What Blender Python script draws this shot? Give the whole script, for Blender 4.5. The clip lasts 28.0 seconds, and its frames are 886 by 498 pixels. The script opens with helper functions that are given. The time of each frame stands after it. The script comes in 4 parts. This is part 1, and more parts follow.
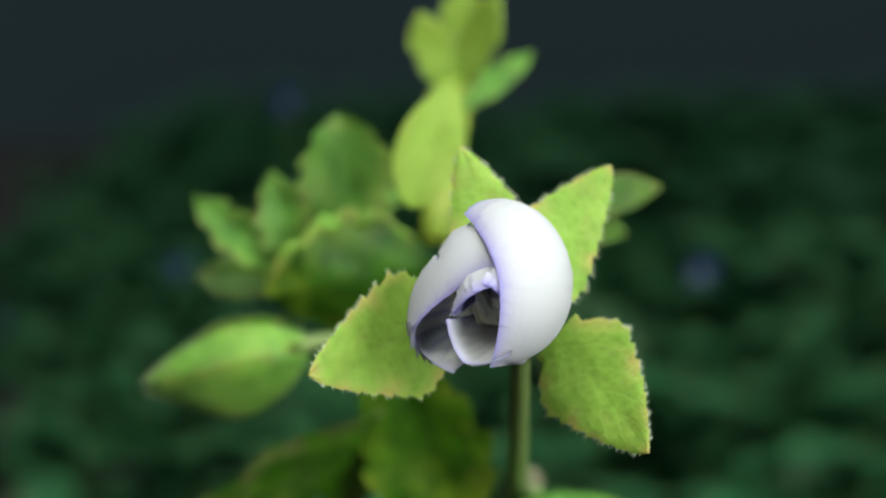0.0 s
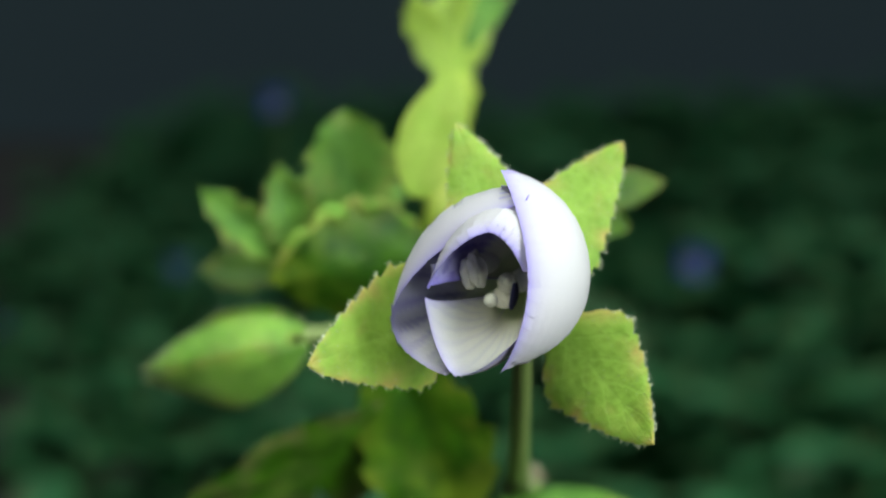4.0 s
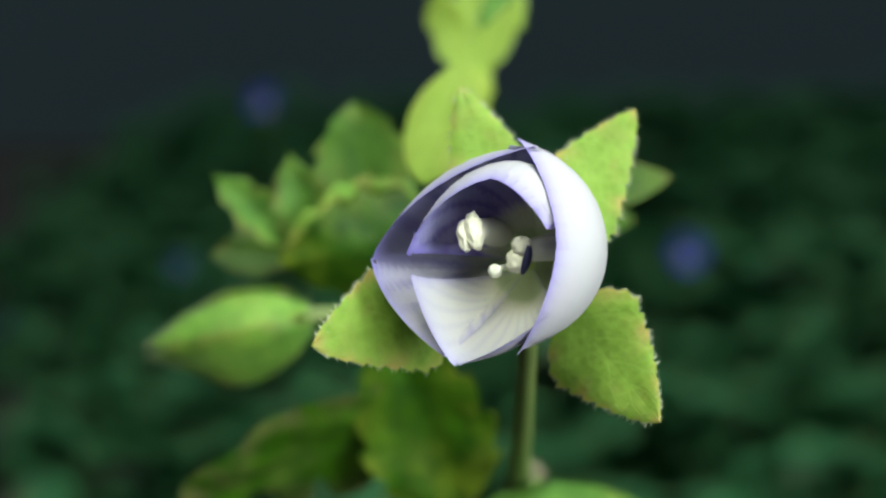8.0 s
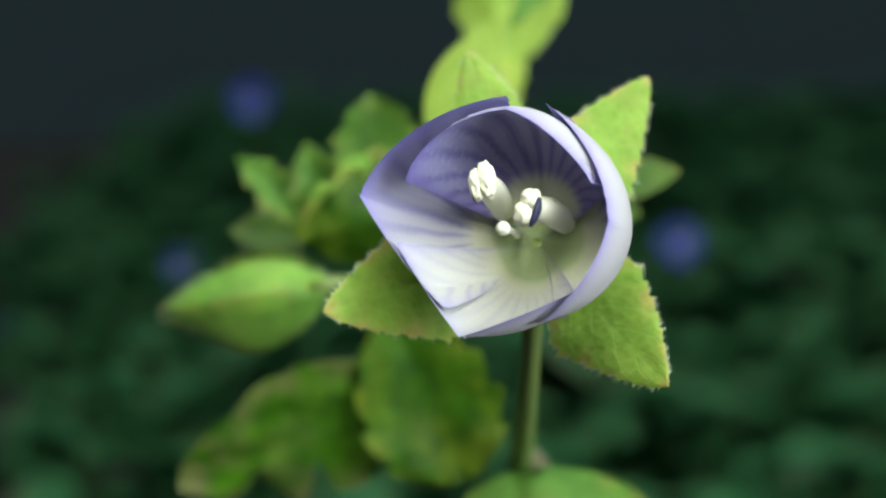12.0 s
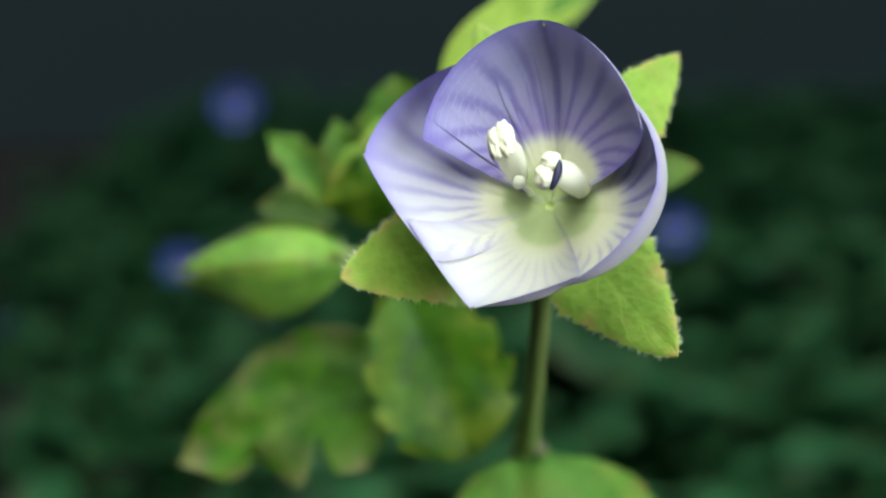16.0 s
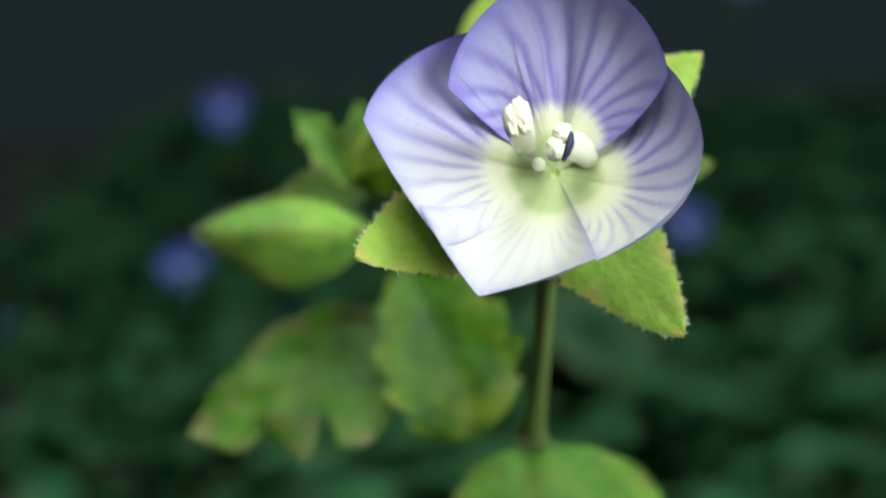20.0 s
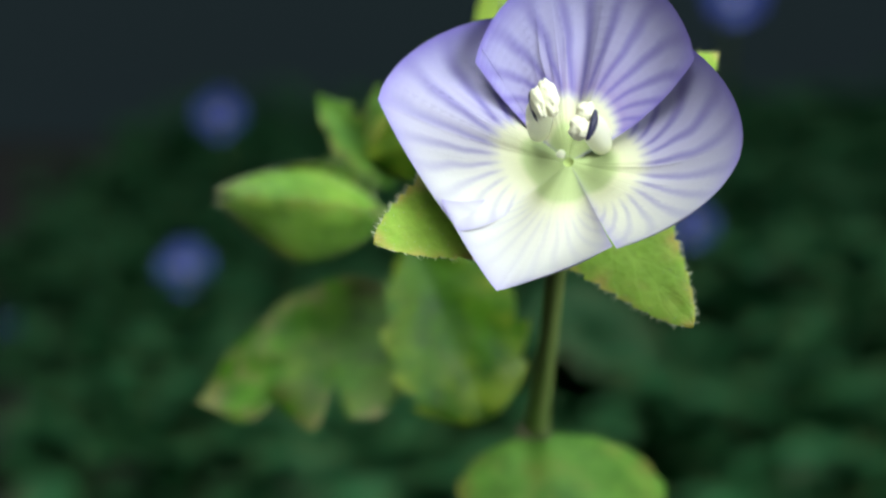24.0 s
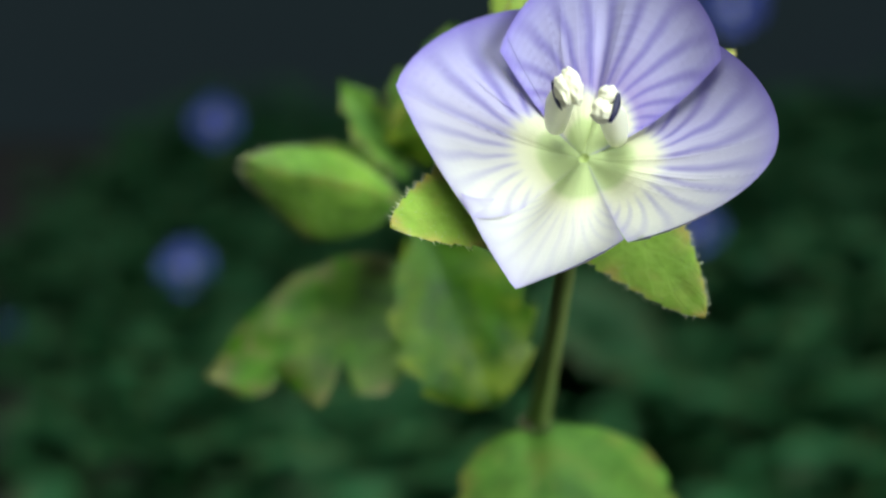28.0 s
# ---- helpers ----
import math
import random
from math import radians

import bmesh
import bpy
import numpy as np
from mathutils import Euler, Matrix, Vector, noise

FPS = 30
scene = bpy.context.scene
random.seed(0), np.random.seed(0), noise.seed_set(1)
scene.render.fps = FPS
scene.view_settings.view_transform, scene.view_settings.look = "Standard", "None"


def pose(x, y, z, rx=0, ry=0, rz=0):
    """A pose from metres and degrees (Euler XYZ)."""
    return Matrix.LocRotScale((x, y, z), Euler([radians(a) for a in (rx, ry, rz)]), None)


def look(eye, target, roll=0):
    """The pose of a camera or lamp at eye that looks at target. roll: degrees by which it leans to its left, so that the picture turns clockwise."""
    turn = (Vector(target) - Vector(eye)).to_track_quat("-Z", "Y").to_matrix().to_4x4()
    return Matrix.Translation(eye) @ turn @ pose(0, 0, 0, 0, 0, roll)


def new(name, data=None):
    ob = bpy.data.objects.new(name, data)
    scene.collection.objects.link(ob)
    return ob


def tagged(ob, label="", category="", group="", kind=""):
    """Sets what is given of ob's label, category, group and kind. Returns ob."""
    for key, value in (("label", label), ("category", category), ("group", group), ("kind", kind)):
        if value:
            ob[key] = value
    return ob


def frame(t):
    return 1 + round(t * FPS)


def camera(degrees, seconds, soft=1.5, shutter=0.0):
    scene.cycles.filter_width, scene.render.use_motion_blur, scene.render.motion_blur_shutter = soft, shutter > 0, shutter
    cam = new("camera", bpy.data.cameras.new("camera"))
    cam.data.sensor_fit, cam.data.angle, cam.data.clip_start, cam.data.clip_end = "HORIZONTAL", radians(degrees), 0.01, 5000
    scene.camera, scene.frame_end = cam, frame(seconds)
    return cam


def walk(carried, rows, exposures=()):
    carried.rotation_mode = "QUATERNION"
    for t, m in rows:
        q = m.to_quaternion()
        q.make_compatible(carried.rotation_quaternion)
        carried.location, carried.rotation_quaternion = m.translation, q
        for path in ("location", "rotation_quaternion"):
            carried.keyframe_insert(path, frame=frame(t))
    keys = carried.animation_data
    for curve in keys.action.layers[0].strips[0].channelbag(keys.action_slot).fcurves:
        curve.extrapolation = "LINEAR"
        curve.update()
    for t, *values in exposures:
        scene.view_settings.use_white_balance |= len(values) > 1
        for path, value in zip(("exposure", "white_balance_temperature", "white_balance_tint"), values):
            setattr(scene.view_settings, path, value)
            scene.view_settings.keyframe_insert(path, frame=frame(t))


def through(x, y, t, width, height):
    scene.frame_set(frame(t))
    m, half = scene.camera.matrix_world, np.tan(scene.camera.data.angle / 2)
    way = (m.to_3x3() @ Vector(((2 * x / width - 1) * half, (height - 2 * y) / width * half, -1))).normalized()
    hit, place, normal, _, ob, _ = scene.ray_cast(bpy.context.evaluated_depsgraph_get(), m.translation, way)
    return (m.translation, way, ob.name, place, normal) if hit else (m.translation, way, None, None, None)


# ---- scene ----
# ---- camera ----
FOV, DIST, TILT, HEIGHT = 30.0, 44.785, 8.0, 62.0     # degrees, mm, degrees, mm
PLANT = pose(0, 0, HEIGHT / 1000, -TILT, 0, 0)        # the plant's own axes: x right, y away, z up
cam = camera(FOV, 28.0, soft=2.2)
eye = PLANT @ Vector((0, -DIST / 1000, 0))
view = look(eye, PLANT @ Vector((0, 0, 0)))
cam.data.dof.use_dof = True
cam.data.dof.focus_distance = 0.0458
cam.data.dof.aperture_fstop = cam.data.lens / 1.25   # an iris 1.25 mm wide
walk(cam, [(0.0, view), (28.0, view)], exposures=[(0, 0.0), (12.5, 0.0), (20, -0.1), (28, -0.2)])

# ---- light ----
world = bpy.data.worlds.new("world")
scene.world = world
world.use_nodes = True
world.node_tree.nodes["Background"].inputs[0].default_value = (0.02, 0.025, 0.03, 1)
world.node_tree.nodes["Background"].inputs[1].default_value = 1.0


def area_lamp(name, at, target, size, watts, colour, spread=180):
    data = bpy.data.lights.new(name, "AREA")
    data.shape, data.size, data.energy, data.color, data.spread = "DISK", size, watts, colour, radians(spread)
    ob = new(name, data)
    ob.matrix_world = look(at, target)
    return ob


area_lamp("studio_lamp", (-0.03, -0.20, 0.315), (0.0, -0.01, 0.06), 0.30, 0.262, (0.93, 1.0, 0.92), 46)
area_lamp("side_lamp", (0.21, -0.20, 0.15), (0.0, 0.0, 0.06), 0.20, 0.21, (0.90, 0.99, 1.0), 56)
# unseen overhead fill, added to brighten the bed and backdrop
area_lamp("ceiling_lamp", (0.0, 0.1, 2.38), (0.0, 0.1, 0.0), 0.9, 33.0, (0.82, 0.94, 1.0))


# ---- materials ----
def nodes_of(name):
    m = bpy.data.materials.new(name)
    m.use_nodes = True
    t = m.node_tree
    b = t.nodes["Principled BSDF"]
    return m, t, b


def node(t, kind, **settings):
    n = t.nodes.new(kind)
    for key, value in settings.items():
        if key == "op":
            n.operation = value
        elif key == "blend":
            n.blend_type = value
        elif key == "dtype":
            n.data_type = value
    return n


def noise_tex(t, coord, scale, detail=4.0, rough=0.55):
    n = node(t, "ShaderNodeTexNoise")
    n.inputs["Scale"].default_value, n.inputs["Detail"].default_value = scale, detail
    n.inputs["Roughness"].default_value = rough
    t.links.new(coord, n.inputs["Vector"])
    return n.outputs["Fac"]


def ramp(t, fac, stops):
    n = node(t, "ShaderNodeValToRGB")
    while len(n.color_ramp.elements) < len(stops):
        n.color_ramp.elements.new(0.5)
    for e, (at, c) in zip(n.color_ramp.elements, stops):
        e.position = at
        e.color = (*c, 1) if len(c) == 3 else c
    t.links.new(fac, n.inputs[0])
    return n.outputs[0]


def mathop(t, op, a, b=0.0, c=None):
    n = node(t, "ShaderNodeMath", op=op)
    for i, x in enumerate((a, b) if c is None else (a, b, c)):
        if isinstance(x, (int, float)):
            n.inputs[i].default_value = x
        else:
            t.links.new(x, n.inputs[i])
    return n.outputs[0]


def mixc(t, fac, a, b, blend="MIX"):
    n = node(t, "ShaderNodeMixRGB", blend=blend)
    for i, x in enumerate((fac, a, b)):
        if isinstance(x, tuple):
            n.inputs[i].default_value = (*x, 1)
        elif isinstance(x, (int, float)):
            n.inputs[i].default_value = x
        else:
            t.links.new(x, n.inputs[i])
    return n.outputs[0]


def soft_surface(t, b, colour, through, share, bump=None, strength=0.3, dist=0.0001, rough=0.5, gloss=0.4):
    """Plant tissue: reflecting skin and light that comes through the blade."""
    t.links.new(colour, b.inputs["Base Color"])
    b.inputs["Roughness"].default_value = rough
    b.inputs["Specular IOR Level"].default_value = gloss
    tr = node(t, "ShaderNodeBsdfTranslucent")
    t.links.new(through, tr.inputs[0])
    mx = node(t, "ShaderNodeMixShader")
    mx.inputs[0].default_value = share
    t.links.new(b.outputs[0], mx.inputs[1])
    t.links.new(tr.outputs[0], mx.inputs[2])
    t.links.new(mx.outputs[0], t.nodes["Material Output"].inputs[0])
    if bump is not None:
        bn = node(t, "ShaderNodeBump")
        bn.inputs["Strength"].default_value, bn.inputs["Distance"].default_value = strength, dist
        t.links.new(bump, bn.inputs["Height"])
        t.links.new(bn.outputs[0], b.inputs["Normal"])
        t.links.new(bn.outputs[0], tr.inputs["Normal"])


def leaf_material(name, dark, light, vein, worn=(0.34, 0.20, 0.07), wear=0.5, share=0.3, veins=6.0, rough=0.5, tip=9.0, blotch=0.3, ribs=0.12):
    """Leaf blade: midrib and side veins, cell relief, mottling, brown worn margin. UV x runs along, y across."""
    m, t, b = nodes_of(name)
    tc = node(t, "ShaderNodeTexCoord")
    uv = node(t, "ShaderNodeSeparateXYZ")
    t.links.new(tc.outputs["UV"], uv.inputs[0])
    u, v = uv.outputs[0], mathop(t, "ABSOLUTE", mathop(t, "MULTIPLY_ADD", uv.outputs[1], 2.0, -1.0))
    big, fine = noise_tex(t, tc.outputs["Object"], 700, 3), noise_tex(t, tc.outputs["Object"], 4500, 4)
    base = mixc(t, ramp(t, big, [(0.36, (0, 0, 0)), (0.64, (1, 1, 1))]), dark, light)
    base = mixc(t, mathop(t, "MULTIPLY", fine, 0.30), base, tuple(c * 0.55 for c in dark))
    # side veins run obliquely from the midrib to the margin
    s = mathop(t, "MULTIPLY_ADD", v, -0.35, u)
    s = mathop(t, "FRACT", mathop(t, "MULTIPLY", mathop(t, "ADD", s, mathop(t, "MULTIPLY", big, 0.06)), veins))
    s = mathop(t, "ABSOLUTE", mathop(t, "SUBTRACT", s, 0.5))
    side = ramp(t, s, [(0.0, (1, 1, 1)), (0.11, (0, 0, 0))])
    mid = ramp(t, v, [(0.0, (1, 1, 1)), (0.07, (0, 0, 0))])
    lines = mixc(t, 1.0, side, mid, "LIGHTEN")
    base = mixc(t, mathop(t, "MULTIPLY", lines, ribs), base, vein)
    # the worn margin: tip and patches along the edge
    edge = mathop(t, "MAXIMUM", mathop(t, "POWER", v, 3.2), mathop(t, "POWER", u, tip))
    spot = mathop(t, "MULTIPLY", edge, ramp(t, noise_tex(t, tc.outputs["Object"], 900, 5), [(0.41, (0, 0, 0)), (0.58, (1, 1, 1))]))
    base = mixc(t, mathop(t, "MULTIPLY", spot, wear, 0.0), base, worn)
    patch = ramp(t, noise_tex(t, tc.outputs["Object"], 420, 6, 0.65), [(0.56, (0, 0, 0)), (0.66, (1, 1, 1))])
    base = mixc(t, mathop(t, "MULTIPLY", patch, blotch), base, worn)
    height = mathop(t, "ADD", mathop(t, "MULTIPLY", lines, -0.22), mathop(t, "MULTIPLY", fine, 0.8))
    cell = node(t, "ShaderNodeTexVoronoi")
    cell.inputs["Scale"].default_value = 3200
    t.links.new(tc.outputs["Object"], cell.inputs["Vector"])
    height = mathop(t, "ADD", height, mathop(t, "MULTIPLY", cell.outputs["Distance"], 0.9))
    base = mixc(t, mathop(t, "MULTIPLY", cell.outputs["Distance"], 0.22), base, tuple(min(1, c * 1.6) for c in light))
    glow = mixc(t, 0.55, base, tuple(min(0.9, c * 2.0) for c in light))
    soft_surface(t, b, base, glow, share, height, 0.32, 0.00010, rough, 0.2)
    return m


def petal_material(name, inside, pale=0.0, lines=1.0, flank=0, reach=1.0, tone=1.0, disc=0.22):
    m, t, b = nodes_of(name)
    tc = node(t, "ShaderNodeTexCoord")
    uv = node(t, "ShaderNodeSeparateXYZ")
    t.links.new(tc.outputs["UV"], uv.inputs[0])
    u, v = uv.outputs[0], uv.outputs[1]
    n = noise_tex(t, tc.outputs["UV"], 2.2, 2)
    grain = noise_tex(t, tc.outputs["UV"], 60.0, 3)
    va = mathop(t, "ABSOLUTE", mathop(t, "MULTIPLY_ADD", v, 2.0, -1.0))
    edge = mathop(t, "MAXIMUM", mathop(t, "POWER", va, 16.0), mathop(t, "POWER", u, 22.0))
    k = reach
    if inside:
        fan = mathop(t, "DIVIDE", mathop(t, "SUBTRACT", v, 0.5), mathop(t, "ADD", u, 0.30))     # veins spread from the foot
        w = mathop(t, "MULTIPLY_ADD", fan, 9.6, mathop(t, "MULTIPLY", n, 0.8))
        w = mathop(t, "ABSOLUTE", mathop(t, "SUBTRACT", mathop(t, "FRACT", w), 0.5))
        vein = ramp(t, w, [(0.0, (1, 1, 1)), (0.10, (0.8, 0.8, 0.8)), (0.30, (0, 0, 0))])
        fade = ramp(t, u, [(0.30 * k, (0, 0, 0)), (0.40 * k, (1, 1, 1)), (0.75, (0.75, 0.75, 0.75)), (1.0, (0.25, 0.25, 0.25))])
        foot = [(0.0, (0.45, 0.57, 0.20)), (disc - 0.02, (0.50, 0.61, 0.24)), (disc + 0.02, (0.72, 0.74, 0.45)), (0.31 * k, (0.74, 0.74, 0.53))]
        deep = ramp(t, u, foot + [(0.38 * k, (0.46, 0.43, 0.64)), (0.8, (0.42, 0.405, 0.645)), (1.0, (0.33, 0.30, 0.65))])
        light = ramp(t, u, foot + [(0.46 * k, (0.68, 0.68, 0.54)), (0.75, (0.62, 0.62, 0.55)), (1.0, (0.53, 0.52, 0.57))])
        if tone != 1.0:     # a deeper violet
            deep = mixc(t, mathop(t, "MULTIPLY", fade, 1 - tone), deep, (0.12, 0.09, 0.46))
            ring = ramp(t, u, [(0.31, (0, 0, 0)), (0.36, (1, 1, 1)), (0.41, (0.7, 0.7, 0.7)), (0.58, (0, 0, 0))])       # purple round the throat
            deep = mixc(t, mathop(t, "MULTIPLY", ring, 0.45), deep, (0.20, 0.09, 0.36))
        if flank:       # the flank towards the lower petal is paler
            f = v if flank > 0 else mathop(t, "SUBTRACT", 1.0, v)
            share = ramp(t, f, [(0.30, (0, 0, 0)), (0.85, (1, 1, 1))])
        else:
            share = ramp(t, v, [(0.0, (pale, pale, pale)), (1.0, (pale, pale, pale))])
        ground = mixc(t, share, deep, light)
        weak = mathop(t, "MULTIPLY_ADD", share, -0.58 * lines, 0.92 * lines)
        col = mixc(t, mathop(t, "MULTIPLY", mathop(t, "MULTIPLY", vein, fade), weak), ground, (0.14, 0.11, 0.43))
    else:
        ground = ramp(t, u, [(0.0, (0.58, 0.62, 0.46)), (0.3, (0.60, 0.60, 0.56)), (1.0, (0.58, 0.565, 0.57))])
        col = mixc(t, mathop(t, "MULTIPLY", n, 0.25), ground, (0.56, 0.53, 0.60))
    if inside:          # no violet margin where the petal is pale
        edge = mathop(t, "MULTIPLY", edge, mathop(t, "MULTIPLY_ADD", share, -0.55, 1.0))
    col = mixc(t, mathop(t, "MULTIPLY", edge, 0.75), col, (0.22, 0.16, 0.64))
    col = mixc(t, mathop(t, "MULTIPLY", grain, 0.14), col, (0.56, 0.55, 0.68) if inside else (0.64, 0.64, 0.62))
    soft_surface(t, b, col, mixc(t, 0.45, col, (0.66, 0.62, 0.84) if inside else (0.72, 0.71, 0.74)), 0.29, grain, 0.12, 0.00004, 0.6, 0.25)
    return m


def plain(name, colour, rough=0.6, scale=3000, vary=0.25, share=0.0, bump=0.2):
    m, t, b = nodes_of(name)
    tc = node(t, "ShaderNodeTexCoord")
    n = noise_tex(t, tc.outputs["Object"], scale, 4)
    col = mixc(t, mathop(t, "MULTIPLY", n, vary * 2), colour, tuple(c * 0.5 for c in colour))
    soft_surface(t, b, col, col, share, n, bump, 0.3 / scale, rough)
    return m


M_SEPAL = leaf_material("sepal_green", (0.20, 0.36, 0.045), (0.375, 0.57, 0.10), (0.40, 0.54, 0.17), (0.56, 0.36, 0.14), 1.0, 0.5, 5)
M_YOUNG = leaf_material("young_leaf_green", (0.30, 0.48, 0.07), (0.46, 0.62, 0.13), (0.48, 0.62, 0.18), wear=0.2, share=0.55)
M_LEAF = leaf_material("leaf_green", (0.046, 0.140, 0.020), (0.15, 0.32, 0.05), (0.20, 0.37, 0.10), wear=0.5, share=0.42)
M_OLD = leaf_material("old_leaf_green", (0.018, 0.070, 0.005), (0.075, 0.170, 0.012), (0.10, 0.19, 0.04), (0.20, 0.15, 0.05), 0.7, tip=5.0, blotch=0.3)
# base greens darkened to hold the shade on the cupped and lower leaves
M_SHADED = leaf_material("shaded_leaf_green", (0.004, 0.030, 0.001), (0.034, 0.102, 0.002), (0.015, 0.05, 0.004), (0.15, 0.19, 0.015), 0.8, 0.12, 4, tip=3.2, blotch=0.12, ribs=0.3)
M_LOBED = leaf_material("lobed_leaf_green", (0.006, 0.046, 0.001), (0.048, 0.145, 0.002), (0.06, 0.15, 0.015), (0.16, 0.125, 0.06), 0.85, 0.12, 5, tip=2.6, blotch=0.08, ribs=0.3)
M_BUD = leaf_material("bud_green", (0.042, 0.145, 0.014), (0.19, 0.37, 0.045), (0.24, 0.42, 0.10), wear=0.5, share=0.2, blotch=0.1, ribs=0.3)
M_MAT = leaf_material("bed_leaf_green", (0.009, 0.060, 0.023), (0.022, 0.124, 0.042), (0.030, 0.112, 0.045), wear=0.3, share=0.25)
M_WITHERED = plain("withered_brown", (0.15, 0.14, 0.075), 0.8, 2500, 0.35, 0.2, 0.5)
M_STEM = plain("stem_green", (0.19, 0.26, 0.07), 0.5, 4000, 0.3, 0.1)
M_HAIR = plain("hair_white", (0.62, 0.66, 0.45), 0.5, 4000, 0.1, 0.3)
M_PIN = petal_material("petal_inside", True, reach=0.95, tone=0.86, disc=0.185)
M_PLEFT = petal_material("left_petal_inside", True, flank=-1, reach=1.05)
M_PRIGHT = petal_material("right_petal_inside", True, flank=1, reach=1.05)
M_PLOW = petal_material("lower_petal_inside", True, 0.90, 0.40, disc=0.24)
M_POUT = petal_material("petal_outside", False)
M_ANTHER = plain("anther_cream", (0.85, 0.83, 0.63), 0.8, 9000, 0.12, 0.1, 0.6)
M_SLIT = plain("anther_indigo", (0.02, 0.02, 0.06), 0.5, 9000, 0.2)
M_FILAMENT = plain("filament_white", (0.90, 0.90, 0.74), 0.45, 5000, 0.06, 0.3)


def throat_material():
    """Green at the centre, cream towards the rim."""
    m, t, b = nodes_of("throat_green")
    tc = node(t, "ShaderNodeTexCoord")
    d = node(t, "ShaderNodeVectorMath", op="LENGTH")
    t.links.new(tc.outputs["Object"], d.inputs[0])
    n = noise_tex(t, tc.outputs["Object"], 2500, 4)
    r = mathop(t, "MULTIPLY_ADD", n, 0.25, mathop(t, "MULTIPLY", d.outputs["Value"], 1000 / 1.5))
    col = ramp(t, r, [(0.1, (0.44, 0.55, 0.19)), (0.6, (0.48, 0.59, 0.23))])
    soft_surface(t, b, col, col, 0.2, n, 0.2, 0.00008, 0.5, 0.3)
    return m


M_THROAT = throat_material()


# ---- building helpers ----
def part(name, bm, material, parent, label=""):
    """One mesh object, built in millimetres, under a thing or part."""
    me = bpy.data.meshes.new(name)
    bmesh.ops.scale(bm, vec=(0.001, 0.001, 0.001), verts=bm.verts)
    bm.to_mesh(me)
    bm.free()
    for p in me.polygons:
        p.use_smooth = True
    for mat in (material if isinstance(material, (list, tuple)) else [material]):
        me.materials.append(mat)
    ob = new(name, me)
    if parent is not None:
        ob.parent = parent
    if label:
        tagged(ob, label)
    return ob


def root(name, m, label, category, group=""):
    ob = new(name)
    ob.empty_display_size = 0.002
    ob.matrix_basis = m
    return tagged(ob, label, category, group)


def mmv(p):
    return Vector(p) / 1000


def along(base, tip, face=(0, -1, 0), roll=0):
    """The pose of a leaf or stalk that grows from base to tip (mm), its upper side towards face."""
    b, y = Vector(base), (Vector(tip) - Vector(base)).normalized()
    f = Vector(face)
    z = (f - y * f.dot(y)).normalized()
    x = y.cross(z)
    m = Matrix((x, y, z)).transposed().to_4x4()
    return Matrix.Translation(b / 1000) @ m @ pose(0, 0, 0, 0, roll, 0)


def tr(spec, t):
    """The values of a list of (seconds, values...) at t."""
    ts = [s[0] for s in spec]
    return [float(np.interp(t, ts, [s[1][i] for s in spec])) for i in range(len(spec[0][1]))]


TIMES = [0, 1.5, 3, 4.5, 6, 7, 8, 9, 10, 11, 12, 13, 14.5, 16, 17, 18, 19.5, 21.5, 23.5, 25, 26.5, 28]


